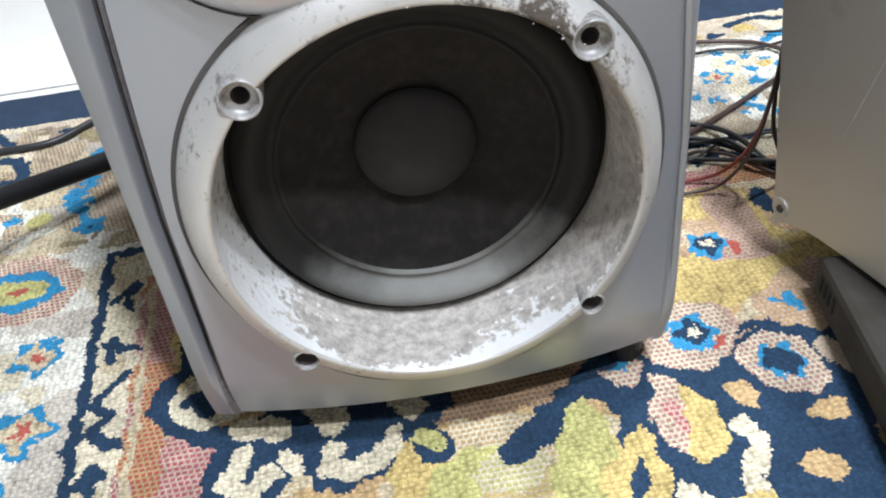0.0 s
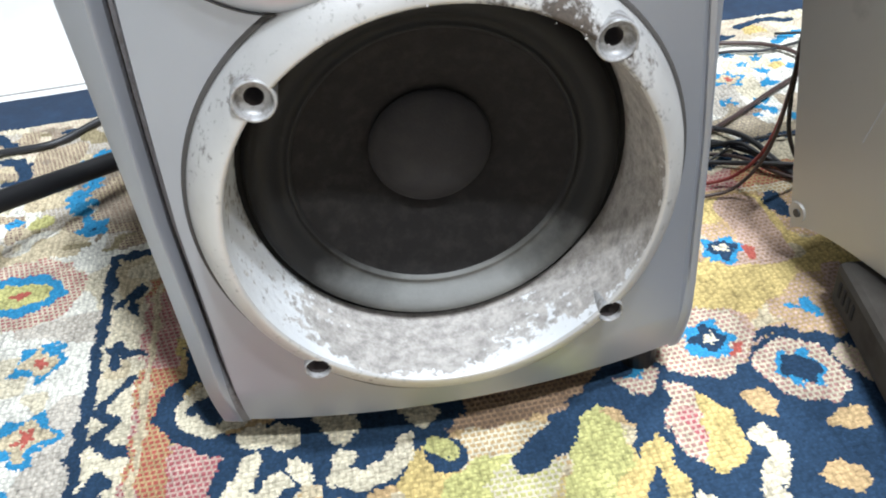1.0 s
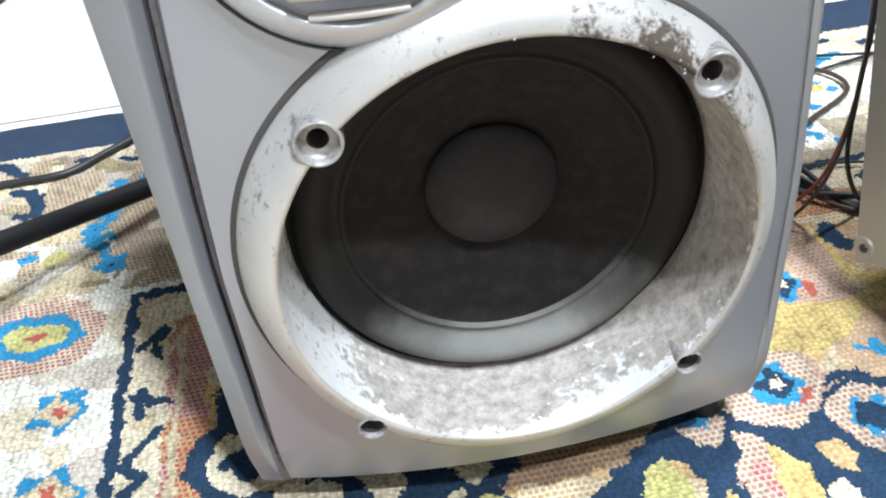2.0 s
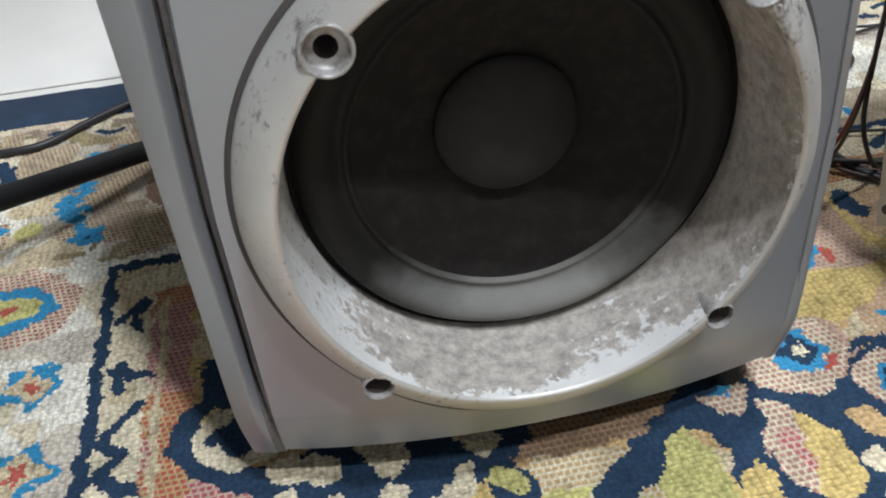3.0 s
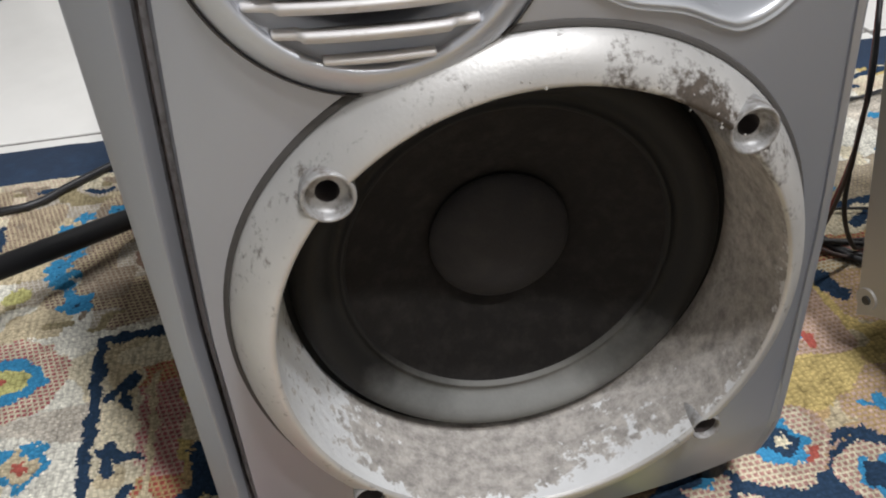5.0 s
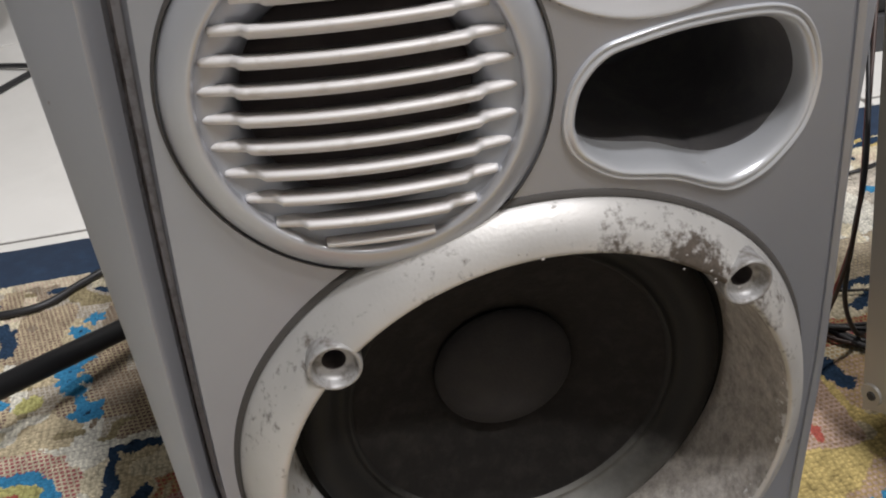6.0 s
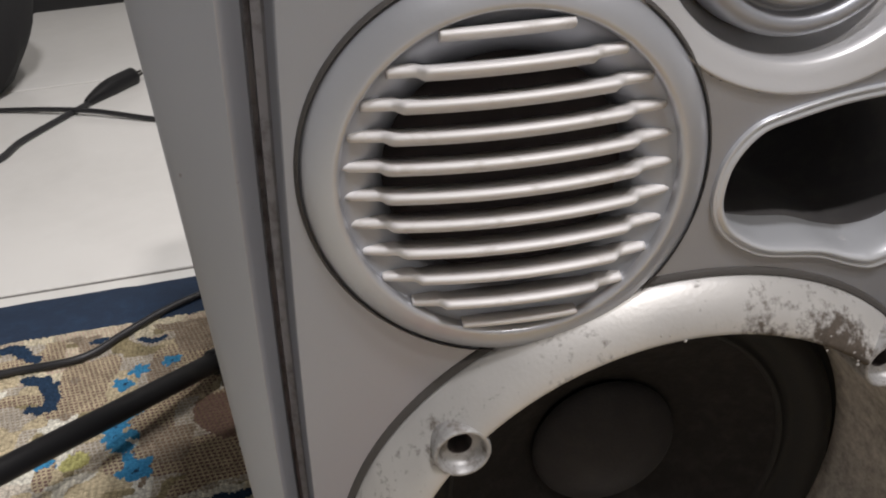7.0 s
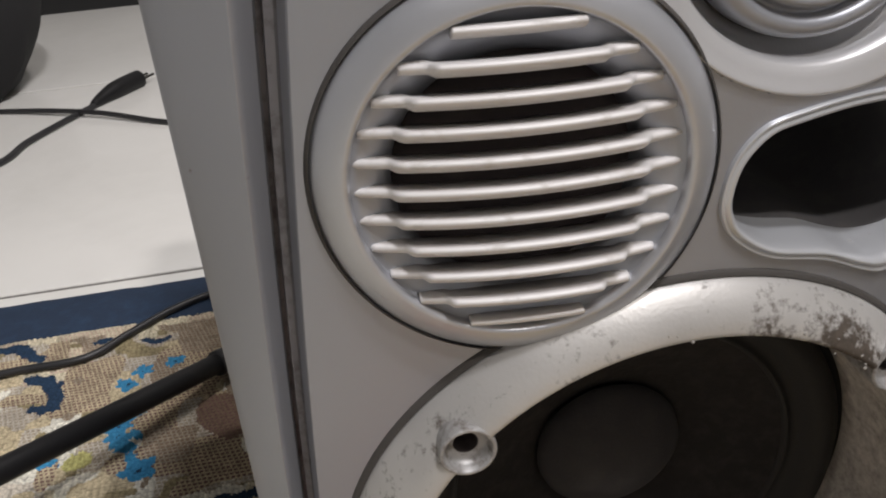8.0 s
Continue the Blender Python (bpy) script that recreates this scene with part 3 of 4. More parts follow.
# ---------------------------------------------------------------- the device beside it
def receiver():
    rc = thing("receiver", (0.40, -0.06, 0), "champagne metal audio receiver with rounded lower corner, standing on the rug", "receiver")
    turn = Matrix.Translation((0.2445, 0.116, 0)) @ Matrix.Rotation(radians(13), 4, "Z") @ Matrix.Translation((-0.2445, -0.116, 0))

    def piece(name, bm, mat, parent, label="", smooth=False):
        bmesh.ops.transform(bm, matrix=turn, verts=bm.verts)
        return part(name, bm, mat, parent, label, smooth)

    bm = bmesh.new()
    pts = []
    for i in range(31):
        u = i / 30
        y = 0.116 - 0.50 * u * u
        pts.append((y, 0.026 + 0.015 * (1 - math.exp(-(0.116 - y) / 0.018))))
    top = 0.30
    pts += [(-0.384, top), (0.116 + 0.17 * (top - 0.03), top)]
    a = [bm.verts.new((0.2445, y, z)) for y, z in pts]
    b = [bm.verts.new((0.2465, y, z)) for y, z in pts]
    bm.faces.new(a)
    bm.faces.new(list(reversed(b)))
    for i in range(len(a)):
        j = (i + 1) % len(a)
        bm.faces.new((a[i], b[i], b[j], a[j]))
    bmesh.ops.recalc_face_normals(bm, faces=bm.faces)
    piece("side_panel", bm, champagne, rc, "scratched champagne metal side panel")
    bm = bmesh.new()
    box(bm, (0.2465, -0.384, 0.298), (0.60, 0.158, 0.302), 0.001)
    piece("top_panel", bm, champagne, rc)
    bm = bmesh.new()
    box(bm, (0.256, -0.38, 0.030), (0.595, 0.10, 0.297))
    piece("inner_body", bm, black_plastic, rc)
    bm = bmesh.new()
    box(bm, (0.245, -0.375, 0.003), (0.595, 0.080, 0.036), 0.005)
    skew = Matrix.Translation((0.249, 0.066, 0)) @ Matrix.Rotation(radians(-10), 4, "Z") @ Matrix.Translation((-0.245, -0.080, 0))
    bmesh.ops.transform(bm, matrix=skew, verts=bm.verts)
    ch = part("chassis", bm, chassis_mat, rc, "dull taupe lower chassis with vents", smooth=False)
    for k in range(4):
        bm = bmesh.new()
        y = 0.068 - 0.007 * k
        box(bm, (0.2442, y - 0.003, 0.016), (0.2456, y, 0.027))
        bmesh.ops.transform(bm, matrix=skew, verts=bm.verts)
        part("vent_slot", bm, black_mat, ch, smooth=False)
    for y in (0.05, -0.34):
        bm = bmesh.new()
        r = bmesh.ops.create_cone(bm, cap_ends=True, segments=20, radius1=0.013, radius2=0.015, depth=0.008)
        bmesh.ops.translate(bm, vec=(0.30, y, 0.002), verts=r["verts"])
        part("foot", bm, black_plastic, rc, smooth=False)
    bm = bmesh.new()
    r = bmesh.ops.create_cone(bm, cap_ends=True, segments=24, radius1=0.0075, radius2=0.0070, depth=0.0016)
    bmesh.ops.rotate(bm, cent=(0, 0, 0), matrix=Matrix.Rotation(radians(-90), 3, "Y"), verts=r["verts"])
    bmesh.ops.translate(bm, vec=(0.2437, 0.112, 0.042), verts=r["verts"])
    tab = piece("tab", bm, champagne, rc, "rounded pale metal tab")
    bm = bmesh.new()
    r = bmesh.ops.create_cone(bm, cap_ends=True, segments=20, radius1=0.0034, radius2=0.0028, depth=0.0022)
    bmesh.ops.rotate(bm, cent=(0, 0, 0), matrix=Matrix.Rotation(radians(-90), 3, "Y"), verts=r["verts"])
    bmesh.ops.translate(bm, vec=(0.2430, 0.111, 0.042), verts=r["verts"])
    piece("screw", bm, screw_mat, tab, "dull steel screw")
    for y0, z0, y1, z1 in ((0.075, 0.115, 0.055, 0.185), (0.04, 0.10, 0.02, 0.11)):
        piece("scratch", tube([(0.2444, y0, z0), (0.2444, y1, z1)], 0.0004, 6, 2), silver_light, rc, "pale scratch")
    return rc


receiver()


# ---------------------------------------------------------------- cables, stand and things behind
def cable(name, points, radius, mat, label, category="cable"):
    ob = part(name, tube(points, radius), mat, None)
    return tagged(ob, label, category)


def stand_leg():
    st = thing("stand_leg", (-0.19, 0.413, 0), "black tubular leg of a stand resting on the rug", "stand")
    a, b = Vector((-0.62, -0.115, 0.177)), Vector((-0.196, 0.406, 0.0145))
    part("leg_tube", tube([a, a.lerp(b, 0.5), b], 0.0085, 20, 4), black_plastic, st)
    d = (b - a).normalized()
    part("end_cap", tube([b - d * 0.028, b, b + d * 0.006], 0.0108, 20, 4), cable_mat, st, "rubber end cap")
    return st


stand_leg()
cable("power_cable", [(-0.62, 0.40, 0.006), (-0.50, 0.432, 0.004), (-0.40, 0.448, 0.004), (-0.335, 0.452, 0.004), (-0.30, 0.482, 0.004), (-0.265, 0.512, 0.004), (-0.225, 0.532, 0.004), (-0.16, 0.54, 0.004)],
      0.0036, cable_mat, "black rubber cable lying across the rug")


def plug_lead():
    pl = thing("plug_lead", (-0.40, 1.32, -0.005), "thin black mains lead with a moulded plug on white tiles", "cable")
    part("lead", tube([(-0.75, 0.80, 0), (-0.64, 0.90, 0), (-0.554, 1.002, 0), (-0.533, 1.08, 0), (-0.483, 1.185, 0), (-0.45, 1.245, 0)], 0.0048), cable_mat, pl)
    part("plug_body", tube([(-0.463, 1.225, 0.001), (-0.452, 1.25, 0.003), (-0.43, 1.285, 0.007), (-0.40, 1.33, 0.008)], 0.0130, 14, 6,
                           lambda u: 0.45 + 0.75 * min(1, u * 1.6)), black_plastic, pl, "moulded black plug")
    for k in (-1, 1):
        part("pin", tube([(-0.40 + 0.006 * k, 1.33 - 0.004 * k, 0.008), (-0.384 + 0.006 * k, 1.355 - 0.004 * k, 0.008)], 0.0025, 8, 2), screw_mat, pl)
    return pl


plug_lead()
cable("flat_lead", [(-0.95, 1.29, -0.001), (-0.75, 1.275, -0.001), (-0.624, 1.262, -0.001), (-0.46, 1.180, 0.004), (-0.331, 1.095, -0.001), (-0.20, 1.02, -0.001)], 0.0042, cable_mat, "thin black twin lead lying on white tiles")

# bundle between the loudspeaker and the receiver
cable("speaker_wire", [(0.10, 0.36, 0.02), (0.22, 0.40, 0.010), (0.33, 0.425, 0.004), (0.375, 0.416, 0.004), (0.434, 0.428, 0.004), (0.52, 0.45, 0.004)], 0.0016, cable_mat, "thin black wire between the speaker and receiver")
cable("looped_wire", [(0.12, 0.35, 0.03), (0.24, 0.44, 0.012), (0.351, 0.442, 0.004), (0.392, 0.410, 0.005), (0.392, 0.372, 0.004), (0.335, 0.332, 0.004), (0.272, 0.292, 0.004), (0.19, 0.25, 0.004)], 0.0022, brown_cable, "dark brown looped wire on the rug")
cable("crossing_cable", [(0.15, 0.30, 0.012), (0.215, 0.285, 0.006), (0.262, 0.262, 0.005), (0.285, 0.232, 0.005), (0.305, 0.190, 0.004), (0.36, 0.16, 0.004)], 0.0026, cable_mat, "black rubber cable crossing the rug")
cable("tangled_cable", [(0.14, 0.27, 0.010), (0.20, 0.255, 0.004), (0.255, 0.235, 0.004), (0.295, 0.210, 0.010), (0.36, 0.19, 0.004)], 0.0020, cable_mat, "black cable lying in a tangle")
cable("red_wire", [(0.13, 0.235, 0.006), (0.19, 0.218, 0.003), (0.226, 0.213, 0.003), (0.250, 0.207, 0.012), (0.264, 0.194, 0.045), (0.271, 0.189, 0.10), (0.281, 0.205, 0.15), (0.314, 0.273, 0.25), (0.340, 0.335, 0.35), (0.36, 0.40, 0.44)], 0.0014, red_cable, "thin dull red wire rising behind the receiver")
cable("brown_wire", [(0.12, 0.215, 0.006), (0.17, 0.202, 0.003), (0.217, 0.197, 0.003), (0.244, 0.194, 0.010), (0.262, 0.188, 0.045), (0.269, 0.186, 0.10), (0.280, 0.203, 0.15), (0.316, 0.270, 0.25), (0.352, 0.338, 0.35), (0.39, 0.40, 0.44)], 0.0014, brown_cable, "thin dark brown wire rising behind the receiver")
cable("hanging_lead", [(0.33, 0.22, 0.004), (0.300, 0.198, 0.012), (0.276, 0.190, 0.055), (0.273, 0.191, 0.11), (0.283, 0.207, 0.16), (0.313, 0.276, 0.25), (0.336, 0.337, 0.34), (0.35, 0.39, 0.44)], 0.0017, cable_mat, "black lead hanging behind the receiver")
cable("knotted_cable", [(0.15, 0.325, 0.010), (0.225, 0.306, 0.006), (0.267, 0.287, 0.005), (0.283, 0.255, 0.009), (0.297, 0.207, 0.005), (0.34, 0.17, 0.004)], 0.0024, cable_mat, "black rubber cable lying in a tangle")
cable("knotted_cable", [(0.16, 0.282, 0.006), (0.232, 0.268, 0.004), (0.256, 0.264, 0.004), (0.271, 0.250, 0.011), (0.285, 0.229, 0.007), (0.303, 0.218, 0.004), (0.37, 0.21, 0.004)], 0.0019, cable_mat, "black rubber cable lying in a tangle")
cable("knotted_cable", [(0.15, 0.262, 0.004), (0.226, 0.250, 0.003), (0.248, 0.252, 0.003), (0.270, 0.237, 0.004), (0.294, 0.200, 0.004), (0.35, 0.165, 0.004)], 0.0016, brown_cable, "dark brown wire lying in a tangle")
cable("thin_wire", [(0.15, 0.236, 0.003), (0.224, 0.238, 0.003), (0.252, 0.246, 0.006), (0.276, 0.262, 0.004), (0.312, 0.262, 0.004), (0.36, 0.25, 0.004)], 0.0012, cable_mat, "thin black wire between the speaker and receiver")
cable("rear_wire", [(0.40, 0.45, 0.003), (0.45, 0.42, 0.012), (0.50, 0.44, 0.008), (0.56, 0.46, 0.003)], 0.0014, cable_mat, "thin black wire on the rug")


def bag():
    bm = bmesh.new()
    bmesh.ops.create_icosphere(bm, subdivisions=4, radius=1)
    for v in bm.verts:
        p = v.co.copy()
        w = 1 + 0.10 * noise.noise(p * 1.7) + 0.04 * noise.noise(p * 5)
        lean = 0.12 * p.z
        v.co = Vector((-0.755 + 0.20 * p.x * w - 0.05 * max(0, p.z), 1.47 + 0.17 * p.y * w + lean, max(-0.005, 0.15 + 0.20 * p.z * w)))
    ob = part("cloth_bag", bm, cloth_mat, None)
    tagged(ob, "black slumped cloth bag on white tiles", "bag")


def low_cabinet():
    lc = thing("low_cabinet", (0.95, 1.0, -0.005), "black low cabinet on a dark plinth on tiles", "cabinet")
    bm = bmesh.new()
    box(bm, (0.52, 0.745, 0.045), (1.5, 1.25, 0.52), 0.004)
    part("body", bm, base_mat, lc, smooth=False)
    bm = bmesh.new()
    box(bm, (0.53, 0.735, -0.005), (1.49, 1.24, 0.045), 0.002)
    part("plinth", bm, vinyl, lc, "dark grey plinth", smooth=False)


bag()
low_cabinet()


# ---------------------------------------------------------------- the rug, knot by knot
PALETTE = {"ivory": (0.52, 0.465, 0.345), "white": (0.58, 0.56, 0.49), "navy": (0.020, 0.042, 0.078), "blue": (0.035, 0.215, 0.39), "yellow": (0.455, 0.35, 0.145),
           "ochre": (0.40, 0.28, 0.145), "rose": (0.34, 0.10, 0.11), "pink": (0.45, 0.325, 0.27), "tan": (0.44, 0.37, 0.25), "lime": (0.40, 0.38, 0.155),
           "brown": (0.20, 0.14, 0.10), "red": (0.36, 0.09, 0.07), "grey": (0.44, 0.40, 0.34), "mauve": (0.17, 0.10, 0.09), "dun": (0.31, 0.26, 0.20), "net": (0.33, 0.22, 0.14), "blush": (0.34, 0.19, 0.165), "olive": (0.24, 0.20, 0.12)}


def rug_pattern(X, Y):
    """Colour and pile height for knots at X, Y."""
    rng = np.random.RandomState(4)
    hx = rng.rand(64, 64)

    def soft(x, y, cell, shift):
        u, v = x / cell + shift, y / cell + shift * 1.7
        i, j = np.floor(u).astype(int), np.floor(v).astype(int)
        f, g = u - i, v - j
        f, g = f * f * (3 - 2 * f), g * g * (3 - 2 * g)
        k = lambda a, b: hx[a % 64, b % 64]
        return k(i, j) * (1 - f) * (1 - g) + k(i + 1, j) * f * (1 - g) + k(i, j + 1) * (1 - f) * g + k(i + 1, j + 1) * f * g - 0.5

    wx = X + 0.006 * soft(X, Y, 0.012, 3) + 0.004 * soft(X, Y, 0.005, 9) + 0.0016 * (rng.rand(*X.shape) - 0.5)
    wy = Y + 0.006 * soft(X, Y, 0.012, 21) + 0.004 * soft(X, Y, 0.005, 33) + 0.0016 * (rng.rand(*X.shape) - 0.5)
    tilt = wy - 0.035 * np.clip(wx, -0.3, 0.5)
    C = np.zeros(X.shape + (3,))
    Hh = np.ones(X.shape)
    rows = np.floor(Y / KY).astype(int)
    cols = np.floor(X / KX).astype(int)
    lattice = (rows % 3 == 0) | ((cols + rows // 3) % 3 == 0)
    net = np.zeros(X.shape, bool)

    def put(mask, a, b=None, h=1.0):
        C[mask] = PALETTE[a]
        Hh[mask] = h
        net[mask] = bool(b)
        if b:
            C[mask & lattice] = PALETTE[b]
            Hh[mask & lattice] = h + 0.6

    def disc(cx, cy, rx, ry=None, rot=0.0):
        ry = ry or rx
        c, s = math.cos(radians(rot)), math.sin(radians(rot))
        dx, dy = wx - cx, wy - cy
        return ((dx * c + dy * s) / rx) ** 2 + ((dy * c - dx * s) / ry) ** 2 < 1

    def stroke(pts, w):
        m = np.zeros(X.shape, bool)
        for (ax, ay), (bx, by) in zip(pts, pts[1:]):
            vx, vy = bx - ax, by - ay
            t = np.clip(((wx - ax) * vx + (wy - ay) * vy) / (vx * vx + vy * vy + 1e-12), 0, 1)
            m |= np.hypot(wx - ax - t * vx, wy - ay - t * vy) < w / 2
        return m

    def poly(pts):
        m = np.zeros(X.shape, bool)
        for (x1, y1), (x2, y2) in zip(pts, pts[1:] + pts[:1]):
            if y1 == y2:
                continue
            m ^= ((y1 > wy) != (y2 > wy)) & (wx < (x2 - x1) * (wy - y1) / (y2 - y1) + x1)
        return m

    def leaf(cx, cy, length, width, rot):
        c, s = math.cos(radians(rot)), math.sin(radians(rot))
        u, v = ((wx - cx) * c + (wy - cy) * s) / length, ((wy - cy) * c - (wx - cx) * s) / width
        return (np.abs(u) < 1) & (np.abs(v) < (1 - u * u) * (1 - 0.35 * u))

    def flower(cx, cy, r, outer="blue", mid="navy", core="ivory", petals=5, turn=0.3, hollow=0.45):
        a = np.arctan2(wy - cy, wx - cx)
        d = np.hypot(wx - cx, wy - cy)
        put(d < r * (0.86 + 0.16 * np.cos(petals * a + turn)), outer)
        put(d < r * (hollow + 0.12) * (0.9 + 0.16 * np.cos(4 * a)), mid)
        put(d < r * hollow * 0.55 * (0.9 + 0.3 * np.cos(5 * a + 1)), core)

    # border band of white with blue blossoms
    put(np.ones(X.shape, bool), "white")
    put(soft(X, Y, 0.03, 5) > 0.17, "ivory")
    put(soft(X, Y, 0.05, 15) > 0.22, "grey")
    # outer guard beside the binding
    put(tilt > 0.438, "ivory")
    put((tilt > 0.438) & (soft(X, Y, 0.035, 44) > 0.02), "pink", "ivory", 0.7)
    put((tilt > 0.45) & (wx > -0.1) & (soft(X, Y, 0.03, 52) > 0.24), "yellow")
    for x0 in np.arange(-0.66, 0.9, 0.115):
        put(stroke([(x0, 0.470 + 0.035 * x0), (x0 + 0.03, 0.482 + 0.035 * x0), (x0 + 0.06, 0.473 + 0.035 * x0)], 0.011), "navy")
        put(disc(x0 + 0.095, 0.455 + 0.035 * x0, 0.010, 0.007), "navy")
    # blossoms of the border
    blob = [(-0.312, 0.221, 0.036, 0.024, 165), (-0.42, 0.13, 0.036, 0.024, 10)]
    for cx, cy, a, b, r in blob:
        put(disc(cx, cy, a * 1.45, b * 1.75, r), "rose", "ivory", 0.7)
        put(disc(cx, cy, a, b, r), "blue")
        put(disc(cx, cy, a * 0.72, b * 0.58, r), "lime")
        put(disc(cx, cy, a * 0.25, b * 0.25, r), "red")
    for cx, cy, r in ((-0.278, 0.140, 0.019), (-0.274, 0.070, 0.024), (-0.285, 0.010, 0.022), (-0.345, 0.06, 0.02), (-0.37, 0.16, 0.018),
                      (0.318, 0.379, 0.017), (0.47, 0.39, 0.023), (0.43, 0.33, 0.02)):
        flower(cx, cy, r, "blue", "tan", "red", 5, 0.6, 0.55)
    for pts, w in (([(-0.300, 0.332), (-0.284, 0.342), (-0.270, 0.338)], 0.016), ([(-0.282, 0.300), (-0.266, 0.296)], 0.019), ([(-0.288, 0.324), (-0.276, 0.316)], 0.008),
                   ([(-0.345, 0.325), (-0.335, 0.316)], 0.009), ([(0.396, 0.439), (0.424, 0.453)], 0.012), ([(0.345, 0.300), (0.350, 0.282)], 0.010)):
        put(stroke(pts, w), "blue")
    put(disc(-0.308, 0.317, 0.014, 0.009), "lime")
    for cx, cy, r in ((0.355, 0.384, 0.012), (0.350, 0.360, 0.013), (0.341, 0.402, 0.009), (0.362, 0.412, 0.010), (0.388, 0.384, 0.009), (0.378, 0.400, 0.008), (0.300, 0.335, 0.012), (0.286, 0.346, 0.010), (0.329, 0.315, 0.010), (0.312, 0.310, 0.008), (0.331, 0.330, 0.008), (0.338, 0.425, 0.008)):
        flower(cx, cy, 0.72 * r, "blue", "blue", "white", 5, 90 * cx, 0.25)
    put(disc(0.374, 0.390, 0.009, 0.007), "yellow")
    put((wx > 0.24) & (wy > 0.262) & (wy < 0.335) & (soft(X, Y, 0.03, 93) > -0.12), "tan", "dun", 0.6)
    put(disc(0.312, 0.318, 0.013, 0.007), "mauve", "dun", 0.7)
    put(stroke([(0.322, 0.322), (0.330, 0.308)], 0.006), "blue")
    put(stroke([(-0.376, 0.436), (-0.362, 0.420), (-0.372, 0.402)], 0.015), "navy")
    put(stroke([(-0.50, 0.42), (-0.47, 0.40), (-0.48, 0.385)], 0.015), "navy")
    # beige net; browner colours towards the loudspeaker paint in its shadow
    darkened = (wy > 0.262) & (wy < 0.495) & (wx > -0.60) & (wx < -0.12)
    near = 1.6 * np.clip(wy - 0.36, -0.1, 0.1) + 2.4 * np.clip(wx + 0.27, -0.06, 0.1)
    put(darkened & (soft(X, Y, 0.034, 57) + near > -0.04), "dun", "grey", 0.6)
    put(darkened & (soft(X, Y, 0.022, 63) > 0.16), "tan")
    put(darkened & (soft(X, Y, 0.016, 64) + 0.5 * near > 0.22), "olive")
    put(darkened & (soft(X, Y, 0.026, 66) + 0.7 * near > 0.08), "mauve", "tan", 0.5)
    put(darkened & (soft(X, Y, 0.024, 69) + 1.6 * near > 0.20), "brown", "dun", 0.6)
    for cx, cy, r in ((-0.291, 0.352, 0.012), (-0.283, 0.372, 0.012), (-0.270, 0.297, 0.015), (-0.290, 0.338, 0.012), (-0.295, 0.408, 0.010), (-0.280, 0.424, 0.010), (-0.342, 0.324, 0.008), (-0.257, 0.430, 0.009)):
        flower(cx, cy, r, "blue", "blue", "navy", 5, 60 * cx, 0.3)
    put(stroke([(-0.272, 0.300), (-0.280, 0.318), (-0.287, 0.336)], 0.007), "blue")
    put(disc(-0.316, 0.318, 0.013, 0.009, 20), "lime")
    put(stroke([(-0.378, 0.436), (-0.362, 0.434), (-0.352, 0.410), (-0.351, 0.391), (-0.366, 0.394)], 0.012), "navy")
    put(stroke([(-0.425, 0.494), (-0.400, 0.491), (-0.380, 0.468)], 0.012), "navy")
    put(disc(-0.322, 0.482, 0.010, 0.006), "navy")
    # brown patch paints the shadow beside the cabinet
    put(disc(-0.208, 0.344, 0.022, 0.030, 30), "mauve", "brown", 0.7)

    # inner guard, chevrons and the pink stripe
    lx = wx - 0.028 * (0.246 - wy)
    guard = (lx > -0.246) & (tilt < 0.258)
    put(guard, "ivory")
    put(guard & (soft(X, Y, 0.022, 61) > 0.24), "tan")
    put((np.abs(lx + 0.243) < 0.0045) & (tilt < 0.262), "navy")
    put((np.abs(tilt - 0.258) < 0.0045) & (lx > -0.247), "navy")
    stripe = (lx > -0.212) & (tilt < 0.222)
    put(stripe, "rose", "pink", 0.8)
    put(stripe & (soft(X, Y, 0.03, 71) > 0.10), "red", "ochre", 0.7)
    put((np.abs(lx + 0.2055) < 0.0030) & (tilt < 0.215), "tan")
    for k in range(-3, 1):
        oy = 0.172 * k
        put(stroke([(-0.232, 0.188 + oy), (-0.219, 0.205 + oy), (-0.216, 0.193 + oy), (-0.226, 0.196 + oy), (-0.216, 0.176 + oy)], 0.0072), "navy")
        put(stroke([(-0.228, 0.139 + oy), (-0.212, 0.134 + oy)], 0.010) | stroke([(-0.226, 0.143 + oy), (-0.225, 0.124 + oy)], 0.008), "navy")
        put(stroke([(-0.212, 0.107 + oy), (-0.232, 0.083 + oy), (-0.220, 0.072 + oy)], 0.0078) | stroke([(-0.218, 0.070 + oy), (-0.230, 0.056 + oy), (-0.208, 0.044 + oy)], 0.0078), "navy")
    for x0 in np.arange(-0.18, 0.9, 0.085):
        put(stroke([(x0, 0.232 + 0.035 * x0), (x0 + 0.02, 0.243 + 0.035 * x0), (x0 + 0.04, 0.234 + 0.035 * x0)], 0.009), "navy")

    # inner field
    field = (lx > -0.186) & (tilt < 0.196)
    put(field, "yellow")
    put(field & (soft(X, Y, 0.04, 81) > 0.05), "ochre")
    put(field & (soft(X, Y, 0.016, 85) > 0.2), "tan")
    put(field & (wx > 0.13) & (soft(X, Y, 0.035, 91) > 0.06), "pink", "ochre", 0.7)
    put(disc(0.195, 0.10, 0.055, 0.030, 15), "yellow")
    put(disc(0.215, 0.183, 0.045, 0.014, 5), "yellow")
    put(field & (wx < -0.14) & (wy < 0.043), "rose", "pink", 0.7)
    put(field & (wx < -0.10) & (wy < -0.02), "rose", "pink", 0.7)
    put(disc(0.04, 0.045, 0.055, 0.025, 0), "ochre", "tan", 0.7)
